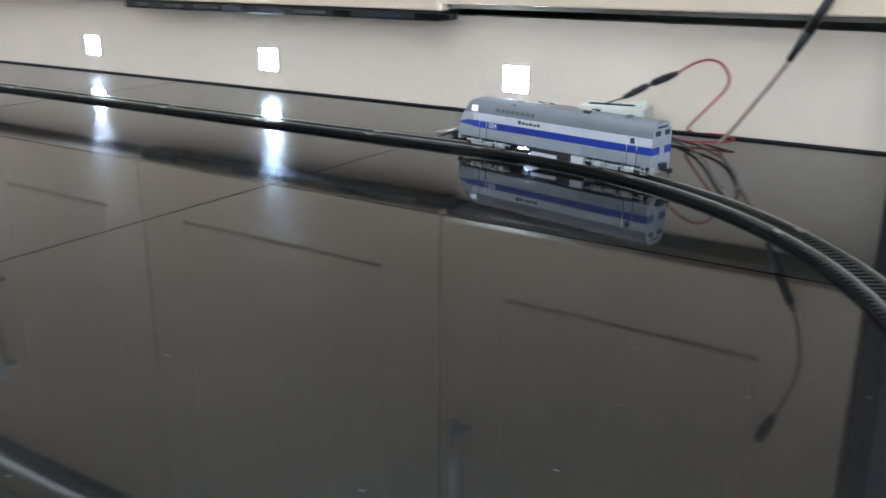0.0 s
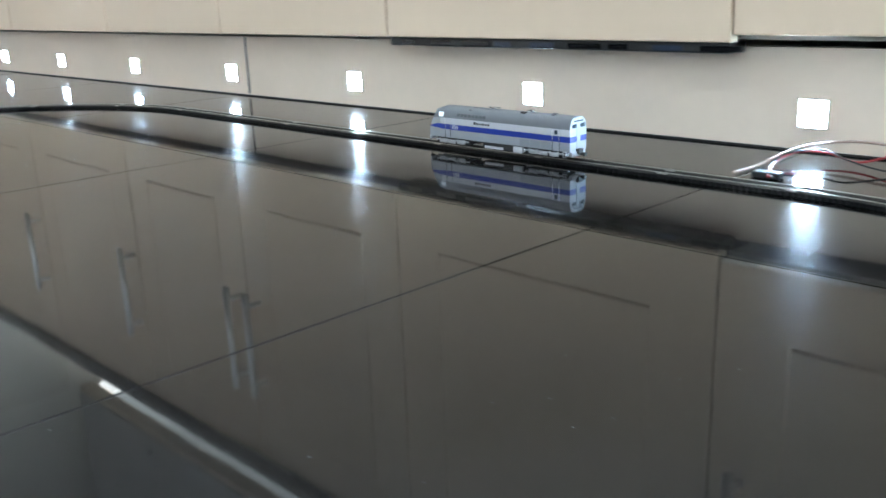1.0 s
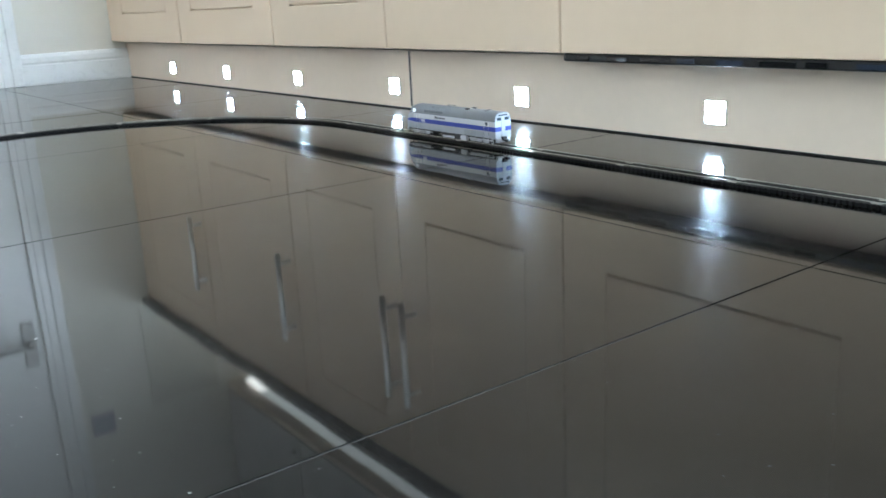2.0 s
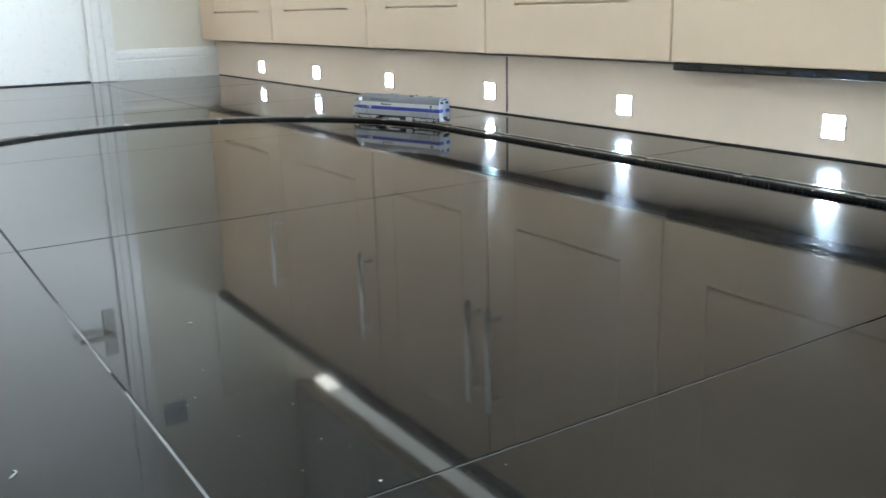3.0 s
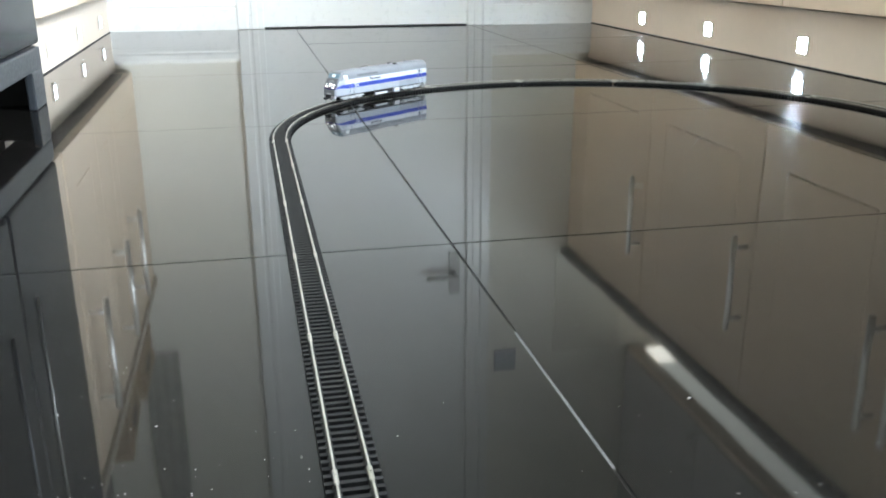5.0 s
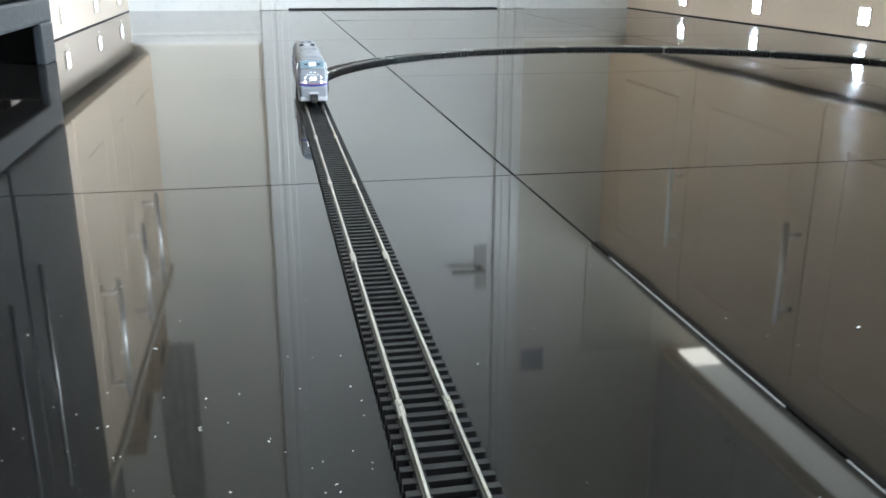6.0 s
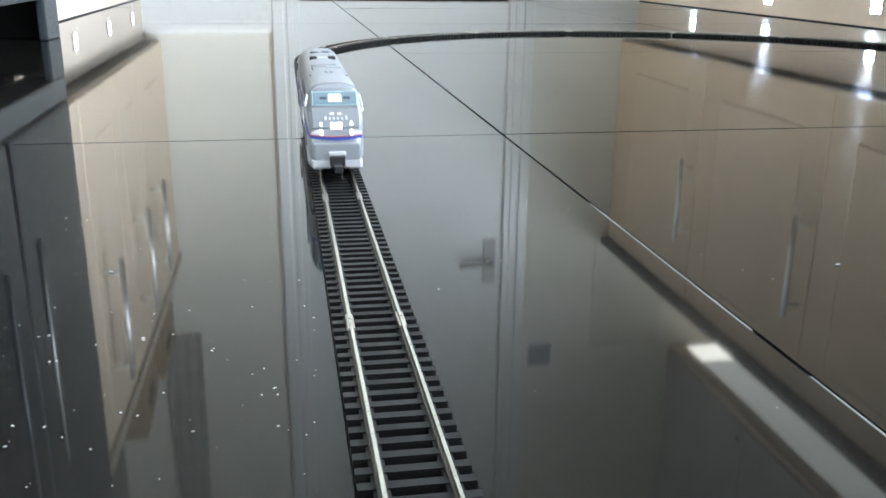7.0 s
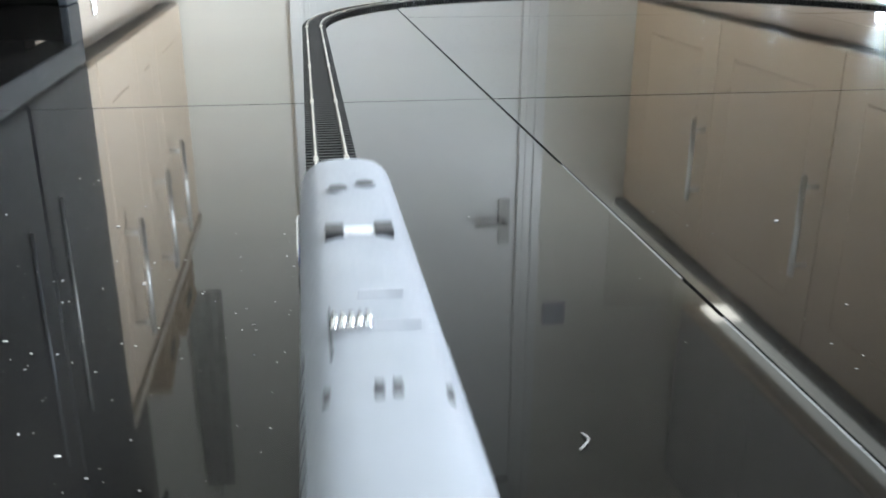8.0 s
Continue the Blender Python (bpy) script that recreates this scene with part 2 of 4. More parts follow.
def tube(points, r, n=8, steps=10, into=None):
    """A round wire through the points (Catmull-Rom)."""
    P = [Vector(p) for p in points]
    P = [2 * P[0] - P[1]] + P + [2 * P[-1] - P[-2]]
    path = []
    for i in range(1, len(P) - 2):
        for k in range(steps):
            u = k / steps
            path.append(0.5 * (2 * P[i] + (P[i + 1] - P[i - 1]) * u + (2 * P[i - 1] - 5 * P[i] + 4 * P[i + 1] - P[i + 2]) * u * u + (3 * P[i] - P[i - 1] - 3 * P[i + 1] + P[i + 2]) * u ** 3))
    path.append(P[-2])
    bm = bmesh.new()
    rings, side = [], None
    for i, p in enumerate(path):
        d = (path[min(i + 1, len(path) - 1)] - path[max(i - 1, 0)]).normalized()
        side = d.orthogonal().normalized() if side is None else (side - d * side.dot(d)).normalized()
        up = d.cross(side)
        rings.append([bm.verts.new(p + r * (math.cos(a) * side + math.sin(a) * up)) for a in [2 * math.pi * k / n for k in range(n)]])
    for a, b in zip(rings, rings[1:]):
        for k in range(n):
            bm.faces.new((a[k], a[(k + 1) % n], b[(k + 1) % n], b[k]))
    bm.faces.new(rings[0][::-1])
    bm.faces.new(rings[-1])
    smooth(bm)
    return merge(into, bm) if into is not None else bm


def loft(sections, closed=True, caps=True):
    """Skin through rows of points."""
    bm = bmesh.new()
    rows = [[bm.verts.new(p) for p in s] for s in sections]
    n = len(rows[0])
    for a, b in zip(rows, rows[1:]):
        for k in range(n if closed else n - 1):
            bm.faces.new((a[k], a[(k + 1) % n], b[(k + 1) % n], b[k]))
    if caps:
        bm.faces.new(rows[0][::-1])
        bm.faces.new(rows[-1])
    bmesh.ops.recalc_face_normals(bm, faces=bm.faces[:])
    return bm


def mesh_of(name, bm, material, soft=0):
    data = bpy.data.meshes.new(name)
    if soft:
        smooth(bm)
    bm.normal_update()
    bm.to_mesh(data)
    bm.free()
    if soft:
        data.set_sharp_from_angle(angle=radians(soft))
    data.materials.append(material)
    return data


def part(name, bm, material, parent, label="", soft=0):
    ob = new(name, mesh_of(name, bm, material, soft))
    ob.parent = parent
    return tagged(ob, label=label)


def thing(name, label, category, group="", m=None, kind=""):
    ob = new(name)
    ob.empty_display_size = 0.05
    if m is not None:
        ob.matrix_world = m
    return tagged(ob, label, category, group, kind)


def solid(name, bm, material, label="", category="", group="", kind=""):
    return tagged(new(name, mesh_of(name, bm, material)), label, category, group, kind)


def writing(name, words, size, m, material, parent):
    """Raised letters in the built-in font, turned into a mesh."""
    curve = bpy.data.curves.new(name, "FONT")
    curve.body, curve.size, curve.extrude, curve.align_x, curve.align_y = words, size, 0.00012, "CENTER", "CENTER"
    temp = bpy.data.objects.new(name, curve)
    data = bpy.data.meshes.new_from_object(temp)
    bpy.data.objects.remove(temp)
    data.transform(m)
    data.materials.append(material)
    ob = new(name, data)
    ob.parent = parent
    return ob


# ---- structure ----
floor = solid("floor", box(WEST - 0.1, EAST + 0.1, SOUTH - 0.1, NORTH + 0.1, -0.06, -0.0020), GROUT, "dark grout bed of the black tiled kitchen floor", "floor", kind="structure")


def wall(name, material, x0, x1, y0, y1, holes=(), along="x", label=""):
    """A wall with real openings; holes are (start, end, low, high) along its length."""
    bm = bmesh.new()
    a0, a1 = (x0, x1) if along == "x" else (y0, y1)
    cuts = sorted(holes)

    def slab(s, e, lo, hi):
        if e - s > 1e-4 and hi - lo > 1e-4:
            box(*((s, e, y0, y1) if along == "x" else (x0, x1, s, e)), lo, hi, into=bm)
    at = a0
    for s, e, lo, hi in cuts:
        slab(at, s, -0.06, TOP)
        slab(s, e, -0.06, lo)
        slab(s, e, hi, TOP)
        at = e
    slab(at, a1, -0.06, TOP)
    return solid(name, bm, material, label, "wall", kind="structure")


DOOR_S, DOOR_N = -1.135, -0.447
wall("wall_west", WALL, WEST - 0.12, WEST, SOUTH, NORTH, [(DOOR_S, DOOR_N, -0.06, 2.02)], "y", "cream painted wall with a white panelled door")
wall("wall_north", WALL, WEST - 0.12, EAST + 0.12, NORTH, NORTH + 0.12, [(-2.32, -0.92, 0.98, 2.06), (-0.62, 0.72, 0.02, 2.08)], "x", "cream painted wall behind the cabinet run")
wall("wall_south", WALL, WEST - 0.12, EAST + 0.12, SOUTH - 0.12, SOUTH, (), "x", "cream painted wall")
wall("wall_east", WALL, EAST, EAST + 0.12, SOUTH, NORTH, [(-1.75, -0.1, 0.8, 2.1)], "y", "unseen cream painted wall with an added window")
solid("ceiling", box(WEST - 0.12, EAST + 0.12, SOUTH - 0.12, NORTH + 0.12, TOP, TOP + 0.1), CEIL, "flat white painted ceiling", "ceiling", kind="structure")


def skirting(name, x0, x1, y0, y1, inward):
    """A moulded board: a tall flat, a quirk and a rounded top."""
    prof = [(0, 0), (0.018, 0), (0.018, 0.066), (0.0155, 0.069), (0.0155, 0.073), (0.017, 0.076), (0.014, 0.092), (0.008, 0.102), (0, 0.104)]
    if inward == "x":
        s = [[(x0 + d, y, z) for d, z in prof] for y in (y0, y1)]
    else:
        s = [[(x, y0 + d, z) for d, z in prof] for x in (x0, x1)]
    return solid(name, loft(s), WHITE, "white gloss moulded skirting board", "skirting", kind="structure")


skirting("baseboard", WEST, WEST, DOOR_N + 0.085, 0.0, "x")
skirting("baseboard", WEST, WEST, -1.64, DOOR_S - 0.085, "x")


def panel_door():
    d = thing("door_1", "white painted four panel door, closed, with a dark gap beneath", "door", kind="structure")
    x = WEST - 0.045
    bm = bmesh.new()
    w = DOOR_N - DOOR_S
    ys = [DOOR_S + 0.001, DOOR_S + 0.105, DOOR_S + w / 2 - 0.05, DOOR_S + w / 2 + 0.05, DOOR_N - 0.105, DOOR_N - 0.001]
    zs = [0.005, 0.215, 0.86, 1.02, 1.88, 2.005]
    for i in (0, 2, 4):
        box(x, x + 0.040, ys[i], ys[i + 1], zs[0], zs[-1], into=bm)
    for i in (0, 2, 4):
        for j in (1, 3):
            box(x, x + 0.0398, ys[j], ys[j + 1], zs[i], zs[i + 1], into=bm)
    part("stiles_and_rails", bm, WHITE, d)
    for j in (1, 3):
        for i in (1, 3):
            p = bmesh.new()
            box(x + 0.006, x + 0.030, ys[j] - 0.004, ys[j + 1] + 0.004, zs[i] - 0.004, zs[i + 1] + 0.004, into=p)
            box(x + 0.028, x + 0.0395, ys[j] - 0.001, ys[j + 1] + 0.001, zs[i] - 0.001, zs[i + 1] + 0.001, 0.0012, into=p)
            part("panel", p, WHITE, d)
    hz, hy = 0.905, DOOR_N - 0.045
    lever = part("door_handle", box(x + 0.040, x + 0.047, hy - 0.022, hy + 0.022, hz - 0.085, hz + 0.085, 0.004), BRONZE, d, "dull bronze lever handle")
    part("lever", merge(rod((x + 0.046, hy, hz), (x + 0.092, hy, hz), 0.009), rod((x + 0.088, hy + 0.006, hz), (x + 0.088, hy - 0.115, hz), 0.009, bevel=0.003)), BRONZE, lever)
    # frame, both jambs and the head, with a stepped moulding
    for y0, s in ((DOOR_S, -1), (DOOR_N, 1)):
        bm = bmesh.new()
        box(WEST, WEST + 0.014, *sorted((y0, y0 + s * 0.085)), 0, 2.10, 0.002, into=bm)
        box(WEST + 0.012, WEST + 0.022, *sorted((y0 + s * 0.05, y0 + s * 0.085)), 0, 2.10, 0.004, into=bm)
        box(WEST + 0.012, WEST + 0.018, *sorted((y0 + s * 0.02, y0 + s * 0.04)), 0, 2.10, 0.003, into=bm)
        part("architrave", bm, WHITE, d)
        part("jamb", box(WEST - 0.118, WEST - 0.001, *sorted((y0, y0 - s * 0.002)), 0, 2.02), WHITE, d)
    bm = bmesh.new()
    box(WEST, WEST + 0.014, DOOR_S - 0.085, DOOR_N + 0.085, 2.021, 2.105, 0.002, into=bm)
    part("head_architrave", bm, WHITE, d)
    part("threshold", box(WEST - 0.10, WEST + 0.004, DOOR_S + 0.003, DOOR_N - 0.003, 0, 0.0025, 0.001), RUBBER, d, "dark threshold strip")
    return d


panel_door()
# closed behind the door
solid("hall_wall", box(WEST - 0.5, WEST - 0.4, DOOR_S - 0.4, DOOR_N + 0.4, -0.06, TOP), WALL, "plain wall beyond the door", "wall", kind="structure")


def glazing(name, label, along, a0, a1, lo, hi, at, depth, bars):
    """A framed window or glazed door in its opening."""
    w = thing(name, label, "window", kind="structure")

    def b(s, e, z0, z1, d0, d1):
        return box(*((s, e, at + d0, at + d1) if along == "x" else (at + d0, at + d1, s, e)), z0, z1, 0.004)
    for s, e, z0, z1 in ((a0, a0 + 0.07, lo, hi), (a1 - 0.07, a1, lo, hi), (a0 + 0.07, a1 - 0.07, lo, lo + 0.08), (a0 + 0.07, a1 - 0.07, hi - 0.07, hi)):
        part("window_frame", b(s, e, z0, z1, 0.075, 0.115), WHITE, w)
    step = (a1 - a0) / bars
    for k in range(1, bars):
        part("mullion", b(a0 + k * step - 0.03, a0 + k * step + 0.03, lo + 0.08, hi - 0.07, 0.076, 0.114), WHITE, w)
    for k in range(bars):
        p = part("pane", b(a0 + k * step + 0.05, a0 + (k + 1) * step - 0.05, lo + 0.06, hi - 0.05, 0.092, 0.098), GLASS, w)
        p.visible_shadow = False
    return w


glazing("window_1", "white framed glazed double door", "x", -0.62, 0.72, 0.02, 2.08, NORTH, 0.12, 2)
# no window is known here; this one is added to carry the main daylight
glazing("added_window_north", "unseen white framed window above the worktop, added to let in light", "x", -2.32, -0.92, 0.98, 2.06, NORTH, 0.12, 2)
# unseen east window, added as the opening for that fill
glazing("added_window_east", "unseen white framed window in the east wall, added for fill light", "y", -1.75, -0.1, 0.8, 2.1, EAST, 0.12, 3)
solid("ground", box(-30, 30, -30, 30, -0.30, -0.20), mat("garden_paving", (0.25, 0.24, 0.22), 0.9, vary=0.3, scale=1), "pale paving outside", "ground", kind="structure")


# ---- the cabinet runs ----
def cabinet(name, label, x0, x1, hinge, m, group, grip=(0.405, 0.645), low=DOOR_LOW, casing=CARCASS):
    """A base unit whose door front lies at y = 0 and looks to -y, in its own space."""
    c = thing(name, label, "cabinet", group, m)
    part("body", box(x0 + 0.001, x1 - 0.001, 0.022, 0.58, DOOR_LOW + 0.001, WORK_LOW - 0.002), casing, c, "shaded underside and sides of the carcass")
    e, w = 0.0016, 0.097
    lo, hi = low - 0.002, DOOR_HIGH
    a, b = x0 + e, x1 - e
    # a sunk field carries the stiles, the rails and a raised panel with a groove round it
    door = part("door", box(a + 0.004, b - 0.004, 0.0105, 0.0210, lo + 0.004, hi - 0.004), BEIGE, c)
    def rim(inset, y, drop=0.0):
        return [(a + inset, y, lo + inset - drop), (b - inset, y, lo + inset - drop), (b - inset, y, hi - inset), (a + inset, y, hi - inset)]
    part("door_frame", loft([rim(0, 0.0206), rim(0, 0.0022), rim(0.0006, 0.0007), rim(0.0022, 0.0), rim(w - 0.0022, 0.0, 0.004), rim(w - 0.0006, 0.0007, 0.004), rim(w, 0.0022, 0.004), rim(w, 0.0120, 0.004)], caps=False), BEIGE, door)
    part("panel", box(a + w + 0.0006, b - w - 0.0006, 0.0006, 0.0120, lo + w - 0.0008, hi - w - 0.0008, 0.0009), BEIGE, door)
    if grip:
        hx = (b - 0.026) if hinge == "l" else (a + 0.045)
        z0, z1 = grip
        h = bmesh.new()
        rod((hx, -0.036, z0), (hx, -0.036, z1), 0.007, 18, bevel=0.0015, into=h)
        for z in (z0 + 0.028, z1 - 0.028):
            rod((hx, -0.036, z), (hx, 0.001, z), 0.005, into=h)
        part("handle", h, SATIN, door, "satin steel bar handle")
    return c


NORTH_FRONT = pose(0, -0.05, 0)
EDGES = [(-4.276, -4.22, ""), (-4.22, -3.62, "l"), (-3.62, -3.02, "l"), (-3.02, -2.52, "l"), (-2.52, -2.02, "r"), (-2.02, -1.42, ""), (-1.42, -0.90, "r")]
for x0, x1, hinge in EDGES:
    if x1 - x0 < 0.1:
        solid("filler_panel", box(x0, x1 - 0.001, -0.048, -0.028, DOOR_LOW, DOOR_HIGH, 0.001), BEIGE, "narrow beige filler strip beside the wall", "cabinet panel")
    elif (x0, x1) == (-2.02, -1.42):
        cabinet("integrated_dishwasher", "appliance behind a beige panelled door, closed", x0, x1, "l", NORTH_FRONT, "north base units", grip=None, casing=DARKCASE)
    else:
        cabinet("base_cabinet", "beige shaker base cabinet with a bar handle, closed", x0, x1, hinge, NORTH_FRONT, "north base units", low=DOOR_LOW + (0.009 if x1 > -1.0 else 0.0))
solid("end_panel", box(-0.898, -0.872, -0.052, 0.53, 0.0, WORK_LOW - 0.002, 0.001), DARKCASE, "dark end panel closing the cabinet run", "cabinet panel")


def strip_trim():
    """The black ribbed lip under the appliance door."""
    t = thing("appliance_lip", "black ribbed lip beneath the appliance door", "trim")
    bm = box(-2.018, -1.424, -0.045, -0.002, 0.1150, 0.1275, 0.003)
    part("lip", bm, RUBBER, t)
    for i in range(9):
        x = -1.99 + i * 0.066
        # clips are added for the lip's highlights; bluish ones are glints put into colour
        part("clip", box(x, x + 0.03 + 0.012 * (i % 3), -0.0465, -0.040, 0.1170, 0.1240, 0.001), GLINT if i in (3, 4, 7) else GLASSY, t)
    return t


strip_trim()


def plinth(name, x0, x1, y, face, lights, split, label):
    """A kick board in two lengths with square lights let into it."""
    t = thing(name, label, "plinth")
    for a, b in zip([x0] + split, split + [x1]):
        bm = box(a + 0.0007, b - 0.0007, *sorted((y, y - face * 0.016)), 0.0026, PLINTH_TOP - 0.001, 0.0008)
        part("board", bm, PLINTH, t)
    part("seal", box(x0, x1, *sorted((y + face * 0.0014, y - face * 0.012)), 0.0, 0.0025, 0.0006), RUBBER, t, "black sealing strip on the floor")
    for s in split:
        part("joint_cover", box(s - 0.0022, s + 0.0022, *sorted((y + face * 0.0014, y - face * 0.003)), 0.006, PLINTH_TOP - 0.003, 0.0005), DARKSTEEL, t, "dark joint cover")
    return t


def plinth_light(x, y, face, group, glowing=LED, label="small square cool white light set in the plinth, lit"):
    t = thing("plinth_light", label, "plinth light", group, pose(x, y, 0.046, 0, 0, 0 if face < 0 else 180))
    r, e = 0.0172, 0.0014
    f = bmesh.new()
    for a in ((-r, r, r - e, r), (-r, r, -r, -r + e), (-r, -r + e, -r + e, r - e), (r - e, r, -r + e, r - e)):
        box(a[0], a[1], -0.0050, 0.004, a[2], a[3], into=f)
    part("frame", f, CHROME, t)
    lens = part("lens", box(-r + e, r - e, -0.0004, 0.003, -r + e, r - e, 0.0003), glowing, t, "glowing white lens")
    for k in (-1, 1):
        part("lens_bar", box(*sorted((k * r, k * (r - 0.0045))), -0.0046, -0.0006, -0.0012, 0.0012, 0.0003, 1), CHROME, lens)
    return t


plinth("plinth_north", WEST, -0.90, 0.0, -1, 0, [-2.512], "beige plinth under the base cabinets with square lights")
for x in (-3.833, -3.419, -2.995, -2.566, -2.164, -1.754, -1.336):
    plinth_light(x, -0.0005, -1, "north plinth lights")
solid("worktop", box(WEST + 0.001, -0.86, -0.076, NORTH - 0.001, WORK_LOW, WORK_HIGH, 0.004), WORKTOP, "dark polished stone worktop along the wall", "worktop")

# south run and the tall black appliance
SOUTH_FRONT = pose(0, -1.565, 0, 0, 0, 180)
plinth("plinth_south", WEST, -2.842, -1.615, 1, 0, [], "beige plinth with square lights across the room")
for x in (-3.29, -3.68, -4.05):
    plinth_light(x, -1.6145, 1, "south plinth lights", LED_LOW, "small square plinth light with a chrome rim, dimly lit")
for x0, x1, hinge in ((-4.27, -3.735, "r"), (-3.735, -3.435, "r"), (-3.435, -3.04, "r")):
    cabinet("base_cabinet", "beige shaker base cabinet with a bar handle, closed", -x1, -x0, hinge, SOUTH_FRONT, "south base units", (0.455, 0.715))
solid("filler_panel", box(-3.039, -2.843, -1.587, -1.567, DOOR_LOW, DOOR_HIGH, 0.001), BEIGE, "narrow beige filler strip beside the fridge", "cabinet panel")
solid("worktop", box(WEST + 0.001, -2.844, SOUTH + 0.001, -1.556, WORK_LOW - 0.003, WORK_HIGH, 0.003), BROWNSTONE, "speckled brown stone worktop beside the black fridge", "worktop")


def basket(m):
    """An open woven basket: banded sides, a rolled rim and dark slots for the grip."""
    t = thing("storage_basket", "brown woven storage basket standing on the worktop", "basket", "baskets on the worktop", m)
    for k in range(7):
        z = 0.003 + 0.022 * k
        d = 0.003 * (k % 2)
        ring = [[(-0.155 + d + i, -0.13 + d + i, h), (0.155 - d - i, -0.13 + d + i, h), (0.155 - d - i, 0.13 - d - i, h), (-0.155 + d + i, 0.13 - d - i, h)] for h, i in ((z, 0.002), (z + 0.005, 0), (z + 0.016, 0), (z + 0.021, 0.002), (z + 0.021, 0.010), (z, 0.010))]
        part("woven_band", loft(ring + ring[:1], caps=False), WICKER, t)
    part("base", box(-0.146, 0.146, -0.121, 0.121, 0.0, 0.008, 0.002), WICKER, t)
    for y in (-0.127, 0.127):
        part("rim", rod((-0.155, y, 0.160), (0.155, y, 0.160), 0.007, 10), WICKER, t)
    for x in (-0.152, 0.152):
        part("rim", rod((x, -0.127, 0.160), (x, 0.127, 0.160), 0.007, 10), WICKER, t)
    part("grip_slot", box(-0.045, 0.045, 0.128, 0.1325, 0.098, 0.128, 0.002), RUBBER, t, "dark grip slot")
    return t


first_basket = basket(pose(-3.87, -1.695, WORK_HIGH))
copy_thing(first_basket, pose(-3.52, -1.700, WORK_HIGH, 0, 0, 3))


def fridge():
    t = thing("fridge_freezer", "tall black double door fridge on a hollow base frame", "fridge", m=pose(-2.840, -1.536, 0))
    part("body", box(0.0, 0.90, -0.64, -0.055, 0.100, 1.78, 0.004), BLACK, t)
    for x0, x1 in ((0.0, 0.349), (0.355, 0.90)):
        d = part("door", box(x0, x1, -0.052, 0.0, 0.100, 1.775, 0.008, 3), BLACK, t)
        hx = x1 - 0.074 if x0 == 0 else x0 + 0.075
        part("handle", rod((hx, 0.002, 0.25), (hx, 0.002, 0.60), 0.0022, bevel=0.0005), STEEL if x0 == 0 else STEEL_DULL, d, "thin dull steel grip strip")
    # the base is a frame round a dark recess; the tiles run on under it
    f = bmesh.new()
    box(0.0, 0.90, -0.060, -0.001, 0.060, 0.0965, 0.004, into=f)
    box(0.0, 0.080, -0.014, -0.001, 0.0, 0.0605, 0.003, into=f)
    box(0.820, 0.90, -0.014, -0.001, 0.0, 0.0605, 0.003, into=f)
    part("base_frame", f, BASEGREY, t, "dark grey base frame with a wide opening")
    for x0, x1 in ((0.004, 0.020), (0.880, 0.896)):
        part("base_side", box(x0, x1, -0.60, -0.0145, 0.0, 0.0595), RUBBER, t)
    part("base_back", box(0.021, 0.879, -0.42, -0.40, 0.0, 0.0985), RUBBER, t)
    # thin rods added to imitate the crossed highlights inside the opening
    for x in (0.180, 0.720):
        part("glint_foot", merge(rod((x, -0.10, 0.004), (x, -0.10, 0.099), 0.0022, 8), rod((x, -0.10, 0.0), (x, -0.10, 0.006), 0.014, 14)), STEEL_DULL, t, "thin steel foot added to imitate an upright glint")
    part("glint_bar", rod((0.10, -0.11, 0.006), (0.80, -0.11, 0.006), 0.0016, 8), STEEL_DULL, t, "thin steel bar added to imitate a level glint near the floor")
    return t


fridge()


def countertop_oven():
    t = thing("countertop_oven", "black countertop oven standing beside the fridge", "oven", m=pose(-3.30, -2.02, WORK_HIGH))
    part("body", box(0.0, 0.33, -0.14, 0.40, 0.012, 0.42, 0.006), BLACK, t)
    d = part("door", box(0.012, 0.318, 0.40, 0.418, 0.08, 0.41, 0.004), GLASSY, t, "dark glass door")
    part("handle", rod((0.03, 0.440, 0.39), (0.30, 0.440, 0.39), 0.006), STEEL_DULL, d)
    part("control_strip", box(0.012, 0.318, 0.40, 0.415, 0.018, 0.075, 0.003), BLACK, t)
    for x in (0.07, 0.165, 0.26):
        part("knob", rod((x, 0.413, 0.046), (x, 0.430, 0.046), 0.014, 16), STEEL_DULL, t)
    for x in (0.03, 0.30):
        for y in (-0.10, 0.36):
            part("foot", rod((x, y, 0), (x, y, 0.014), 0.012, 12), RUBBER, t)
    return t


countertop_oven()


def hanging_cloth():
    """A grey folded cloth on a wall hook."""
    t = thing("hanging_cloth", "grey cloth hanging in soft folds from a wall hook", "cloth", m=pose(WEST, -1.575, 1.12))
    rows = []
    for k in range(9):
        z = 0.80 * k / 8
        w = 0.062 - 0.012 * (k / 8) ** 2
        rows.append([(0.012 + 0.004 * math.sin(j * 1.7 + 0.5 * k) * (1 - 0.07 * k), -w + 2 * w * j / 12, z) for j in range(13)] + [(0.003, w - 2 * w * j / 12, z) for j in range(13)])
    part("fabric", loft(rows), CLOTH, t, soft=60)
    part("hook", merge(rod((0.0, 0, 0.81), (0.03, 0, 0.81), 0.005), rod((0.028, 0, 0.808), (0.034, 0, 0.835), 0.005)), STEEL, t)
    return t


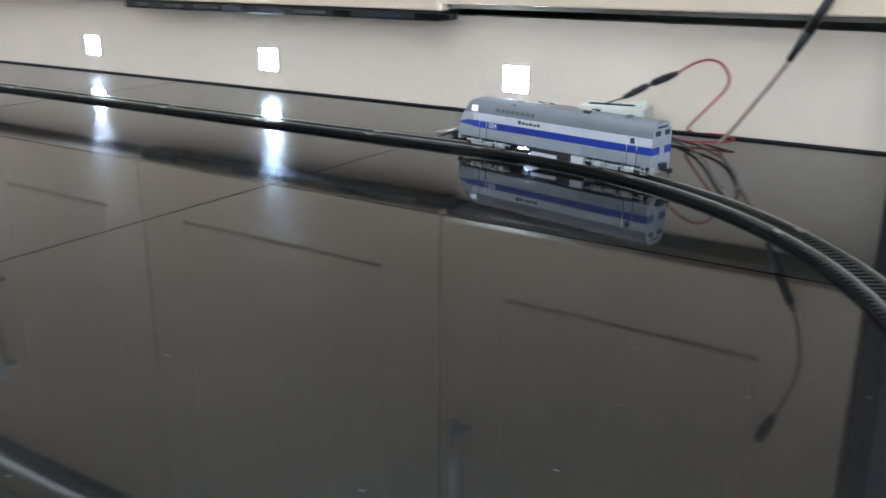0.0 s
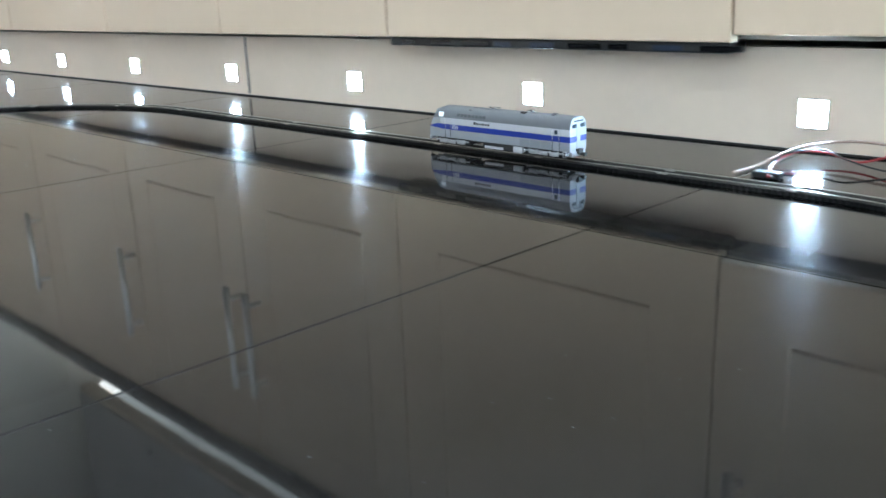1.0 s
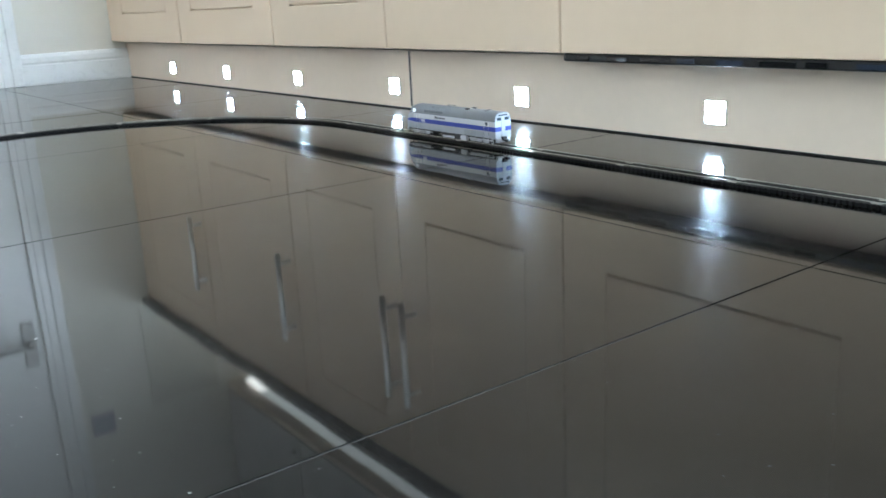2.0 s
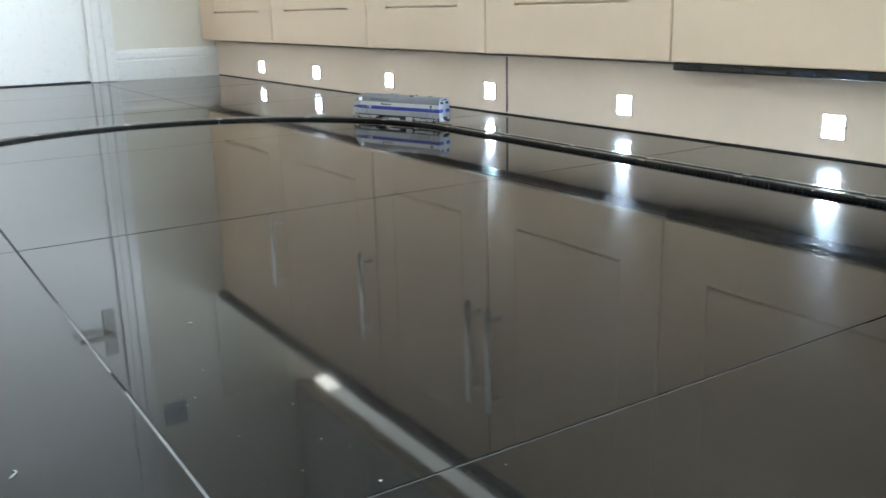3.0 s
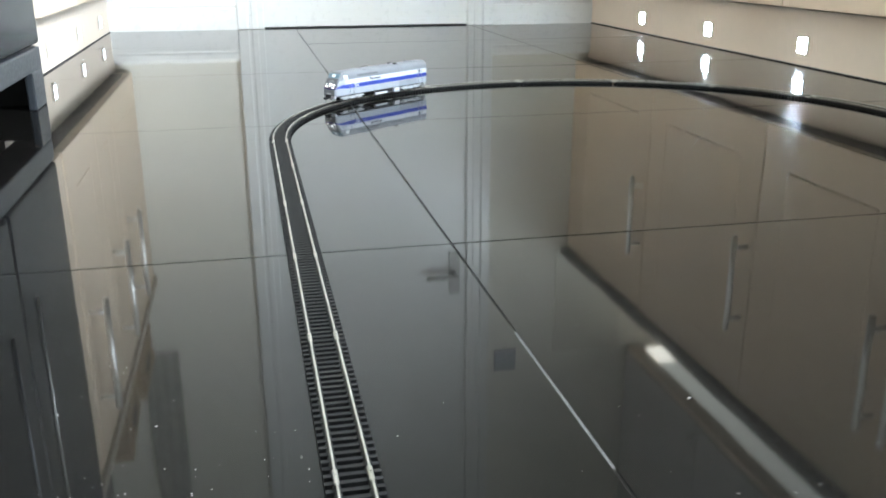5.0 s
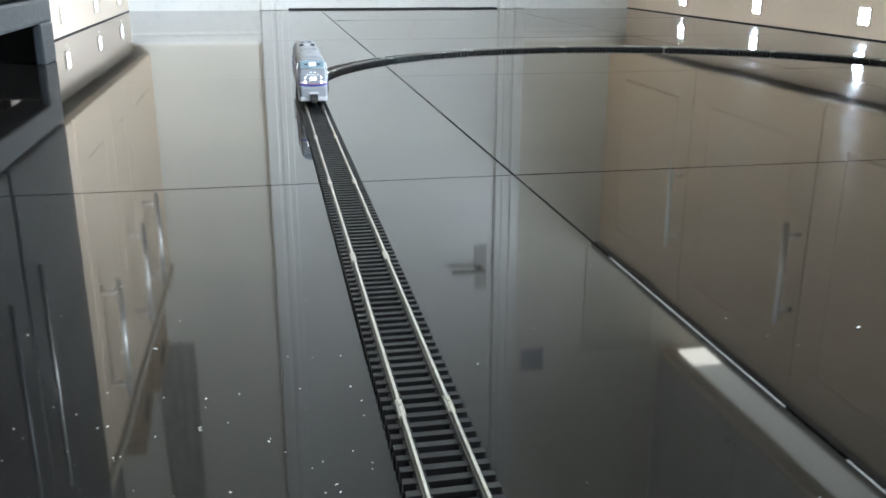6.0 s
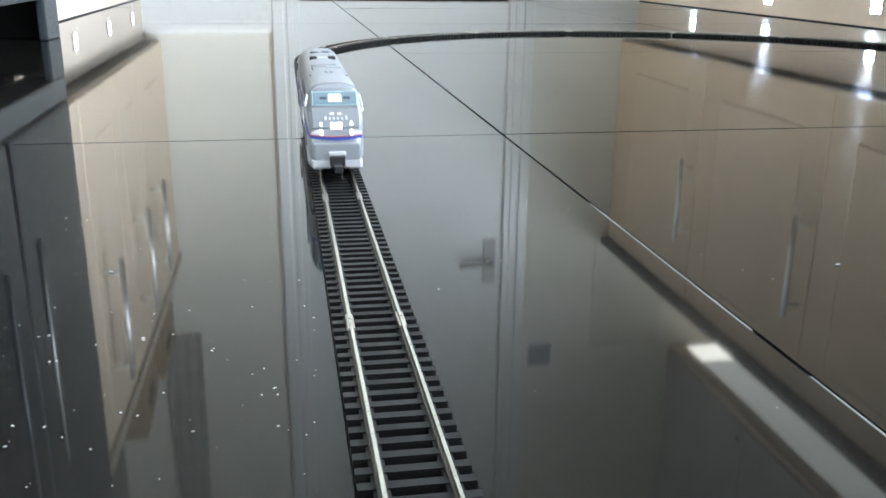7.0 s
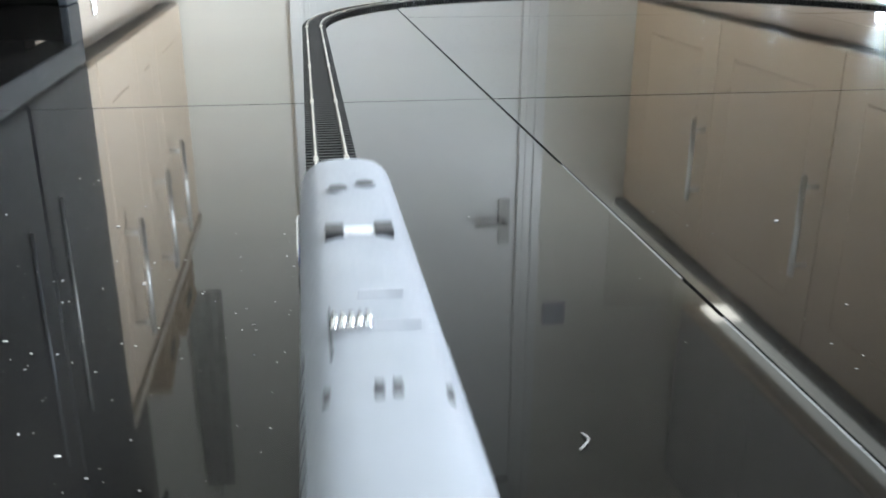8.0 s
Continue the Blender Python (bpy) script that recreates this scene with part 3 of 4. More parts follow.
def wall_cabinet(x0, x1, label):
    t = thing("wall_cabinet", label, "cabinet", "wall units", pose(0, 0.197, 1.27))
    part("body", box(x0 + 0.001, x1 - 0.001, 0.02, 0.362, 0.0, 0.72), PLINTH, t)
    part("pelmet", box(x0 + 0.0006, x1 - 0.0006, 0.004, 0.060, -0.020, -0.0005, 0.003), BEIGE, t, "beige pelmet hiding the lamp")
    a, b = x0 + 0.002, x1 - 0.002
    # a plain beige door, coloured grey as if in shade
    door = part("door", box(a, b, 0.0, 0.0195, 0.002, 0.718, 0.003), SHADED_DOOR, t, "beige door with its shade put into a grey colour")
    part("handle", rod((b - 0.03, -0.020, 0.06), (b - 0.03, 0.001, 0.06), 0.009), BRONZE, door, "small bronze knob")
    return t


def strip_lamp(x0, x1):
    t = thing("under_cabinet_light", "long lit strip lamp under the wall cabinets", "strip light", m=pose(0, 0, 1.27))
    part("housing", box(x0, x1, 0.262, 0.545, -0.006, -0.0005, 0.001), WHITE, t)
    part("diffuser", box(x0 + 0.004, x1 - 0.004, 0.265, 0.541, -0.0085, -0.0055, 0.001), STRIP, t, "glowing white diffuser")
    part("end_lamp", box(x0 - 0.130, x0 - 0.008, 0.275, 0.541, -0.012, -0.0005, 0.002), PUCK, t, "brighter end lamp")
    return t


strip_lamp(-4.08, -2.44)
hanging_cloth()
for k in range(3):
    wall_cabinet(-4.22 + 0.6 * k, -3.62 + 0.6 * k, "wall cabinet above the worktop, its beige door greyed for shade")


def switch_plate():
    t = thing("light_switch", "square dark steel light switch on the cream wall", "light switch", m=pose(WEST, -0.288, 1.285))
    part("plate", box(0.0, 0.007, -0.043, 0.043, -0.043, 0.043, 0.003), STEEL_DULL, t)
    for y in (-0.018, 0.018):
        part("rocker", box(0.006, 0.011, y - 0.009, y + 0.009, -0.014, 0.014, 0.002), STEEL_DULL, t)
    return t


switch_plate()
solid("splash_panel", box(WEST, WEST + 0.006, -0.092, 0.185, WORK_HIGH + 0.001, 1.27, 0.001), mat("cream_glazed_panel", (0.74, 0.71, 0.62), 0.25, vary=0.04, scale=6), "glazed cream splash panel on the wall above the worktop", "splash panel")


# ---- model railway ----
def along(s):
    """Place and heading at a distance along the loop, from the east end of the north straight, running west."""
    total = 2 * RUN + 2 * math.pi * RADIUS
    s %= total
    if s < RUN:
        return TRACK_E - s, TRACK_Y + RADIUS, math.pi
    s -= RUN
    if s < math.pi * RADIUS:
        a = math.pi / 2 + s / RADIUS
        return TRACK_W + RADIUS * math.cos(a), TRACK_Y + RADIUS * math.sin(a), a + math.pi / 2
    s -= math.pi * RADIUS
    if s < RUN:
        return TRACK_W + s, TRACK_Y - RADIUS, 0.0
    a = -math.pi / 2 + (s - RUN) / RADIUS
    return TRACK_E + RADIUS * math.cos(a), TRACK_Y + RADIUS * math.sin(a), a + math.pi / 2


def side_point(s, off, z):
    x, y, h = along(s)
    return Vector((x - off * math.sin(h), y + off * math.cos(h), z))


RAIL_FORM = [(-0.0004, 0.0056), (0.0004, 0.0056), (0.00055, 0.0059), (0.00055, 0.0064), (0.00045, 0.0065), (-0.00045, 0.0065), (-0.00055, 0.0064), (-0.00055, 0.0059)]
FOOT_FORM = [(-0.0012, 0.0040), (0.0012, 0.0040), (0.0011, 0.0046), (0.0004, 0.0049), (0.0004, 0.0057), (-0.0004, 0.0057), (-0.0004, 0.0049), (-0.0011, 0.0046)]
SLEEPER_MESH = None


def track_piece(s0, s1, curved):
    global SLEEPER_MESH
    label = "curved model railway track with black sleepers" if curved else "straight model railway track with black sleepers"
    x, y, h = along((s0 + s1) / 2)
    home = Matrix.Translation((x, y, 0)) @ Matrix.Rotation(h, 4, "Z")
    back = home.inverted()
    t = thing("track_section", label, "model track", "track sections", home)
    n = 8 if curved else 2
    for off in (-0.0086, 0.0086):
        rows = []
        for k in range(n):
            s = s0 + 0.0004 + (s1 - s0 - 0.0008) * k / (n - 1)
            rows.append([back @ side_point(s, off + u, z) for u, z in RAIL_FORM])
        rail = part("rail", loft(rows), RAIL, t)
        rows = []
        for k in range(n):
            s = s0 + 0.0004 + (s1 - s0 - 0.0008) * k / (n - 1)
            rows.append([back @ side_point(s, off + u, z) for u, z in FOOT_FORM])
        part("foot", loft(rows), TARNISH, rail, "tarnished rail foot")
        rows = []
        for k in range(n):
            s = s0 + 0.001 + (s1 - s0 - 0.002) * k / (n - 1)
            rows.append([back @ side_point(s, off + u, z) for u, z in ((-0.002, 0.0004), (0.002, 0.0004), (0.002, 0.0036), (-0.002, 0.0036))])
        part("web", loft(rows), SLEEPER, t)
        bm = bmesh.new()
        c = back @ side_point(s1, off, 0.0)
        box(c.x - 0.006, c.x + 0.006, c.y - 0.0014, c.y + 0.0014, 0.0042, 0.0057, 0.0003, 1, into=bm)
        part("joiner", bm, RAIL, t, "bright rail joiner")
    count = round((s1 - s0) / 0.0067)
    for k in range(count):
        s = s0 + (k + 0.5) * (s1 - s0) / count
        if SLEEPER_MESH is None:
            SLEEPER_MESH = mesh_of("sleeper", loft([[(u, v * w, z) for u, v, z in ((-0.0017, -1, 0), (0.0017, -1, 0), (0.0015, -1, 0.004), (-0.0015, -1, 0.004))] for w in (0.0143, -0.0143)]), SLEEPER)
        o = new("sleeper", SLEEPER_MESH)
        px, py, ph = along(s)
        o.parent = t
        o.matrix_local = back @ (Matrix.Translation((px, py, 0)) @ Matrix.Rotation(ph, 4, "Z"))
    return t


def chain(cuts, curved):
    for a, b in zip(cuts, cuts[1:]):
        track_piece(a, b, curved)


HALF = math.pi * RADIUS
south_joints = [0] + [x - TRACK_W for x in (-2.258, -2.090, -1.922, -1.754, -1.586, -1.418)] + [RUN]
chain([0.0, 0.139, 0.307, 0.475, 0.643, 0.811, 0.979, RUN], False)
chain([RUN + HALF * k / 8 for k in range(9)], True)
chain([RUN + HALF + d for d in south_joints], False)
chain([2 * RUN + HALF + HALF * k / 8 for k in range(9)], True)


def locomotive():
    """Nose towards +x; the ground lies at z = 0."""
    t = thing("model_locomotive", "silver grey model diesel locomotive with a blue stripe, headlamps lit", "model train")
    W = 0.0155

    # shoulder of the shell: upright side, turned-in upper side, rounded roof
    form = [(1.0, 0.0420), (0.985, 0.0446), (0.945, 0.0474), (0.87, 0.0502), (0.76, 0.0525), (0.58, 0.0543), (0.34, 0.0552), (0.11, 0.0555)]

    def ring(x, top, w, low=0.0165):
        right = [(w * 0.97, low), (w, low + 0.003)]
        for u, z in form:
            right.append((w * u, z if top > 0.0550 else min(z, top - (0.0555 - z) * 0.24)))
        return [(x, -y, z) for y, z in right] + [(x, y, z) for y, z in reversed(right)]
    body = loft([ring(-0.1150, 0.0548, W), ring(-0.1140, 0.0555, W), ring(0.0925, 0.0555, W), ring(0.0980, 0.0538, 0.0154), ring(0.1058, 0.0436, 0.0151), ring(0.1118, 0.0335, 0.0143), ring(0.1142, 0.0290, 0.0133), ring(0.1150, 0.0250, 0.0128)])
    shell = part("body", body, SILVER, t, soft=22)
    # the upper nose is painted roof grey
    shell.data.materials.append(ROOF)
    shell.data.materials.append(PANELGREY)
    for face in shell.data.polygons:
        if face.center.x > 0.0928 and face.center.z > 0.031:
            face.material_index = 1
        elif face.center.x > 0.1125 and face.center.z < 0.0270:
            face.material_index = 2
    # grey roof and pale band as thin skins over the shell
    o = 0.00025

    def skin(points, x0, x1):
        return loft([[(x, y, z) for y, z in points] for x in (x0, x1)])
    half = [(W * u + o, z + o * (z > 0.043)) for u, z in form]
    inner = [(y - 0.0008, z - 0.0008) for y, z in half]
    roof = [(-y, z) for y, z in half] + [(y, z) for y, z in reversed(half)] + [(y, z) for y, z in inner] + [(-y, z) for y, z in reversed(inner)]
    part("roof", skin(roof, -0.1148, 0.0923), ROOF, t, "darker grey roof", soft=24)
    for s in (-1, 1):
        part("band", skin([(s * (W + o), 0.0342), (s * (W + o), 0.0418), (s * (W - 0.001), 0.0418), (s * (W - 0.001), 0.0342)], -0.1148, 0.0923), PALE, t, "pale silver band")
    # blue stripe round the sides, drawn down to a thin band on the nose, with a red pinstripe over it
    outline = [(-0.1152, 0.0, 0.0272, 0.0338), (-0.1152, 0.0157, 0.0272, 0.0338), (0.0870, 0.0157, 0.0272, 0.0338), (0.0985, 0.0155, 0.0284, 0.0336), (0.1090, 0.0150, 0.0289, 0.0314), (0.1130, 0.0139, 0.0284, 0.0302), (0.1147, 0.0070, 0.0279, 0.0296), (0.1152, 0.0, 0.0276, 0.0293)]

    def band(points, low, high):
        bm = bmesh.new()
        rows = [[bm.verts.new((x + (lean if x > 0.11 else 0), y, z0 + (z1 - z0) * u)) for x, y, z0, z1 in points] for u, lean in ((low, 0.0005), (high, -0.0004))]
        for k in range(len(points) - 1):
            bm.faces.new((rows[0][k], rows[0][k + 1], rows[1][k + 1], rows[1][k]))
        bmesh.ops.recalc_face_normals(bm, faces=bm.faces[:])
        bmesh.ops.solidify(bm, geom=bm.faces[:], thickness=0.0004)
        return bm
    loop = outline + [(x, -y, z0, z1) for x, y, z0, z1 in outline[-2::-1]]
    part("stripe", band(loop, 0.0, 1.0), BLUE, t, "dark blue stripe")
    part("pinstripe", band([(x - 0.0002, y, z0, z1) for x, y, z0, z1 in loop[4:11]], 1.10, 1.19), RED, t, "thin red line above the blue stripe")
    # windscreen on the upper slope, lamps on the lower
    up = math.degrees(math.atan2(0.0102, 0.0078))

    def on_slope(x, z, y, w, h, d, material, name, parent, angle, label="", bevel=0.0004):
        p = part(name, box(-d / 2, d / 2, -w / 2, w / 2, -h / 2, h / 2, bevel, 1), material, parent, label)
        p.matrix_local = pose(x, y, z, 0, -angle, 0)
        return p
    tilt = 90 - up
    ws = on_slope(0.1022, 0.0484, 0, 0.0250, 0.0090, 0.0006, WSFRAME, "windscreen", shell, tilt, "pale blue framed windscreen")
    on_slope(0.10245, 0.0486, 0, 0.0236, 0.0074, 0.0006, CABDIM, "pane", shell, tilt, "bluish cab glass")
    on_slope(0.1026, 0.0487, 0, 0.0072, 0.0048, 0.0006, CABGLOW, "lit_pane", shell, tilt, "cab glass lit from within", 0.0002)
    for y in (-0.0064, 0.0064):
        on_slope(0.1026, 0.0486, y, 0.0040, 0.0019, 0.0006, PANE, "cab_seat", shell, tilt, "dark seat back behind the glass", 0.0002)
    nose = 90 - math.degrees(math.atan2(0.0101, 0.0060))
    on_slope(0.1088, 0.0388, 0, 0.0250, 0.0120, 0.0004, ROOF, "nose_panel", shell, nose, "grey nose panel")
    for y in (-0.0020, 0.0020):
        on_slope(0.1078, 0.0408, y, 0.0026, 0.0013, 0.0006, CHALK, "number_board", shell, nose)
    for k in range(6):
        on_slope(0.1093 - (0.0002 if k in (0, 5) else 0), 0.0384 + (0.0003 if k in (0, 5) else 0), -0.0056 + 0.00225 * k, 0.0012, 0.0022 if k in (0, 5) else 0.0014, 0.0006, PALE, "lettering", shell, nose)
    for y in (-0.0016, 0.0016):
        on_slope(0.1113, 0.0348, y, 0.0028, 0.0034, 0.0009, LAMPGLOW, "headlamp", shell, nose, "bright white headlamp", 0.0004)
    for y in (-0.0082, 0.0082):
        on_slope(0.1108, 0.0357, y, 0.0014, 0.0020, 0.0009, LAMPGLOW, "marker_lamp", shell, nose, "bright white marker lamp", 0.0004)
        on_slope(0.1130, 0.0314, y, 0.0016, 0.0024, 0.0026, LAMPGLOW, "ditch_lamp", shell, nose, "bright white ditch lamp", 0.0004)
    # lower front: apron, coupler box, plough
    part("apron", box(0.1095, 0.1154, -0.0126, 0.0126, 0.0140, 0.0262, 0.0010), PANELGREY, t, "dull grey front apron")
    pl = bmesh.new()
    for s in (-1, 1):
        box(0.1120, 0.1156, *sorted((s * 0.0030, s * 0.0138)), 0.0118, 0.0172, 0.0010, 1, into=pl)
    part("coupler_surround", box(0.1153, 0.1162, -0.0048, 0.0048, 0.0190, 0.0215, 0.0004, 1), PALE, t)
    part("plough", pl, PALE, t, "pale plough plates under the nose")
    for x, d in ((0.1165, 1), (-0.1165, -1)):
        c = part("coupler", merge(box(x - 0.003, x + 0.003, -0.0042, 0.0042, 0.0135, 0.0195, 0.0006), box(*sorted((x, x + d * 0.0075)), -0.0014, 0.0014, 0.0120, 0.0150, 0.0004)), DARK, t, "black knuckle coupler")
        part("coupler_knuckle", merge(box(*sorted((x + d * 0.006, x + d * 0.0095)), -0.0024, 0.0024, 0.0115, 0.0155, 0.0006), rod((x + d * 0.007, 0.0012, 0.012), (x + d * 0.009, 0.0024, 0.0068), 0.0004, 6)), DARK, c)
    # cab side windows, doors, rails, grilles, lettering
    for s in (-1, 1):
        y = s * (W + 0.0003)

        def plate(name, x0, x1, z0, z1, material, label="", d=0.0004, parent=shell):
            return part(name, box(x0, x1, *sorted((y, y + s * d)), z0, z1, 0.00015, 1), material, parent, label)
        cw = part("cab_window", box(-0.0040, 0.0040, -0.0003, 0.0003, -0.0029, 0.0029, 0.0002, 1), CABGLOW, shell, "lit cab side window")
        cw.matrix_local = pose(0.0905, s * 0.01525, 0.0460, s * 12, 0, 0)
        plate("cab_door", 0.0745, 0.0815, 0.0170, 0.0268, SILVER)
        for x in (0.0735, 0.0825, -0.0905, -0.1005):
            part("grab_rail", merge(rod((x, y + s * 0.0010, 0.0165), (x, y + s * 0.0010, 0.0405), 0.00033, 6), merge(rod((x, y, 0.0165), (x, y + s * 0.0011, 0.0165), 0.0003, 6), rod((x, y, 0.0405), (x, y + s * 0.0011, 0.0405), 0.0003, 6))), CHROME, shell)
        plate("rear_window", -0.0975, -0.0930, 0.0355, 0.0405, PANE)
        plate("rear_door", -0.1000, -0.0910, 0.0165, 0.0268, SILVER)
        for k, x in enumerate((-0.0880, -0.0720, -0.0560)):
            plate("grille", x, x + 0.0150, 0.0168, 0.0262, PANELGREY)
        for k in range(8):
            lv = part("louvre", box(-0.0026, 0.0026, -0.0003, 0.0003, -0.0017, 0.0017, 0.0002, 1), LOUVRE, shell, "dark louvre")
            lv.matrix_local = pose(0.060 - 0.0062 * k, s * 0.01505, 0.0467, s * 14, 0, 0)
        for k in range(6):
            plate("brand_lettering", 0.0300 - 0.0046 * k, 0.0338 - 0.0046 * k, 0.0366, 0.0388 + (0.0014 if k == (0 if s > 0 else 5) else 0.0005 * (k % 2)), INK, d=0.00025)
        writing("fleet_number", "104", 0.0078, pose(0.0665, y + s * 0.0004, 0.0306, 90, 0, 180 if s > 0 else 0), CHALK, shell)
        st = bmesh.new()
        for z in (0.0095, 0.0125, 0.0155):
            box(-0.1090, -0.1050, *sorted((s * 0.0130, s * 0.0158)), z, z + 0.0006, into=st)
        for x in (-0.1092, -0.1052):
            box(x, x + 0.0005, *sorted((s * 0.0150, s * 0.0157)), 0.0090, 0.0180, into=st)
        part("step", st, BOGIE, t, "small silver access steps")
        part("tank_side", box(-0.012, 0.018, *sorted((s * 0.0110, s * 0.0140)), 0.0085, 0.0118, 0.0006), PALE, t)
        part("battery_box", box(-0.0430, -0.0290, *sorted((s * 0.0105, s * 0.0145)), 0.0080, 0.0150, 0.0008), PALE, t)
    part("underframe", box(-0.1050, 0.1050, -0.0090, 0.0090, 0.0135, 0.0175, 0.0008), DARK, t, "dark underframe")
    part("fuel_tank", box(-0.0280, 0.0220, -0.0125, 0.0125, 0.0080, 0.0162, 0.0015), DARK, t)
    # rear end
    for y in (-0.0075, 0.0075):
        part("rear_pane", box(-0.1156, -0.1149, y - 0.0042, y + 0.0042, 0.0432, 0.0478, 0.0003, 1), PANE, t)
    part("rear_end_door", box(-0.1157, -0.1149, -0.0036, 0.0036, 0.0160, 0.0440, 0.0004, 1), SILVER, t)
    part("rear_number_board", box(-0.1157, -0.1149, -0.0085, 0.0085, 0.0500, 0.0518, 0.0003, 1), PANE, t, "dark number board")
    part("rear_marker", box(-0.1158, -0.1149, -0.0120, -0.0100, 0.0500, 0.0512, 0.0002, 1), CHALK, t)
    part("rear_apron", box(-0.1160, -0.1120, -0.0130, 0.0130, 0.0105, 0.0165, 0.0008), BOGIE, t)
    # roof fittings
    for x, y in ((-0.0790, -0.0040), (-0.0830, 0.0042)):
        part("roof_fan", rod((x, y, 0.0555), (x, y, 0.0562), 0.0036, 20), ROOF, t, "dark grey round fan")
        part("fan_grille", rod((x, y, 0.0560), (x, y, 0.0564), 0.0028, 20), DARK, t)
    part("exhaust_hatch", box(-0.0425, -0.0375, -0.0085, 0.0085, 0.0553, 0.0563, 0.0004, 1), BOGIE, t)
    for y in (-0.0064, 0.0064):
        part("exhaust_port", box(-0.0435, -0.0365, y - 0.0024, y + 0.0024, 0.0545, 0.0570, 0.0002, 1), DARK, t)
    part("hatch_edge", box(0.0010, 0.0022, -0.0030, 0.0070, 0.0554, 0.0561, 0.0002, 1), STEEL_DULL, t)
    part("hatch_edge", box(0.0170, 0.0180, -0.0010, 0.0090, 0.0554, 0.0561, 0.0002, 1), STEEL_DULL, t)
    for k in range(5):
        part("horn", rod((0.0130, -0.0085 + 0.0017 * k, 0.0566), (0.0190, -0.0085 + 0.0017 * k, 0.0566), 0.0005, 8, 0.0008), CHROME, t)
    part("antenna_base", box(0.0100, 0.0300, -0.0096, -0.0091, 0.0554, 0.0566, 0.0002, 1), DARK, t)
    for x, y in ((0.0430, -0.0016), (0.0430, 0.0016), (0.0430, 0.0105), (0.0410, -0.0105)):
        part("roof_lug", box(x - 0.0022, x + 0.0022, y - 0.0009, y + 0.0009, 0.0525 if abs(y) > 0.005 else 0.0554, 0.0560 if abs(y) < 0.005 else 0.0540, 0.0002, 1), DARK, t)
    # bogies
    for bx in (0.0745, -0.0745):
        b = part("bogie", box(bx - 0.0250, bx + 0.0250, -0.0060, 0.0060, 0.0080, 0.0130, 0.0008), DARK, t, "dark four wheel bogie with silver side frames")
        for s in (-1, 1):
            f = bmesh.new()
            box(bx - 0.0290, bx + 0.0290, *sorted((s * 0.0116, s * 0.0134)), 0.0120, 0.0136, 0.0004, 1, into=f)
            for ax in (-0.0155, 0.0155):
                box(bx + ax - 0.0040, bx + ax + 0.0040, *sorted((s * 0.0120, s * 0.0146)), 0.0088, 0.0142, 0.0010, 1, into=f)
                rod((bx + ax, s * 0.0140, 0.0113), (bx + ax, s * 0.0154, 0.0113), 0.0018, 12, into=f)
                for dx in (-0.0056, 0.0056):
                    rod((bx + ax + dx, s * 0.0132, 0.0092), (bx + ax + dx, s * 0.0132, 0.0148), 0.0011, 8, into=f)
            box(bx - 0.0060, bx + 0.0060, *sorted((s * 0.0118, s * 0.0150)), 0.0090, 0.0118, 0.0008, 1, into=f)
            rod((bx - 0.0110, s * 0.0146, 0.0140), (bx + 0.0100, s * 0.0146, 0.0100), 0.0009, 8, into=f)
            part("side_frame", f, BOGIE, b, "silver grey side frame")
            part("inner_plate", box(bx - 0.0285, bx + 0.0285, *sorted((s * 0.0104, s * 0.0112)), 0.0075, 0.0164), DARK, b, "black plate behind the side frame")
        for ax in (-0.0155, 0.0155):
            w = bmesh.new()
            for s in (-1, 1):
                rod((bx + ax, s * 0.0074, 0.0117), (bx + ax, s * 0.0101, 0.0117), 0.0052, 24, into=w)
                rod((bx + ax, s * 0.0068, 0.0117), (bx + ax, s * 0.0074, 0.0117), 0.0060, 24, into=w)
            rod((bx + ax, -0.0075, 0.0117), (bx + ax, 0.0075, 0.0117), 0.0012, 8, into=w)
            part("wheelset", w, DARKSTEEL, b)
    return t


loco = locomotive()


# ---- power box, leads and litter ----
def feeder_box():
    t = thing("power_box", "small white plastic power box on a black base", "power box", m=pose(-1.188, -0.040, 0, 0, 0, 8))
    part("base", box(-0.035, 0.035, -0.020, 0.020, 0.0, 0.0085, 0.001), RUBBER, t, "black base")
    part("case", box(-0.0370, 0.0370, -0.0220, 0.0220, 0.0080, 0.0320, 0.0012), BOXW, t)
    part("lid_edge", box(-0.030, 0.022, -0.006, 0.000, 0.0315, 0.0335, 0.0008), RUBBER, t)
    part("terminal", box(0.024, 0.033, -0.004, 0.006, 0.0315, 0.0385, 0.001), BOXW, t)
    return t


feeder_box()


def lead(name, points, r, material, label, plugs=()):
    t = thing(name, label, "wire")
    part("sheath", tube(points, r), material, t)
    for a, b, rad in plugs:
        a, b = Vector(a), Vector(b)
        bm = rod(a, a.lerp(b, 0.42), rad * 0.6, 12, rad)
        rod(a.lerp(b, 0.42), a.lerp(b, 0.9), rad, 12, rad * 0.92, into=bm)
        rod(a.lerp(b, 0.9), b, rad * 0.6, 12, into=bm)
        part("plug", bm, RUBBER, t, "black moulded plug")
    return t


lead("loop_wire", [(-1.098, -0.04, 0.01), (-1.1, -0.048, 0.016), (-1.081, -0.048, 0.039), (-1.062, -0.048, 0.064), (-1.067, -0.048, 0.082), (-1.082, -0.048, 0.089), (-1.1, -0.048, 0.084), (-1.117, -0.048, 0.073)], 0.0013, WIRE_R, "thin red wire looping up from the power box", [((-1.117, -0.048, 0.073), (-1.146, -0.048, 0.059), 0.0042)])
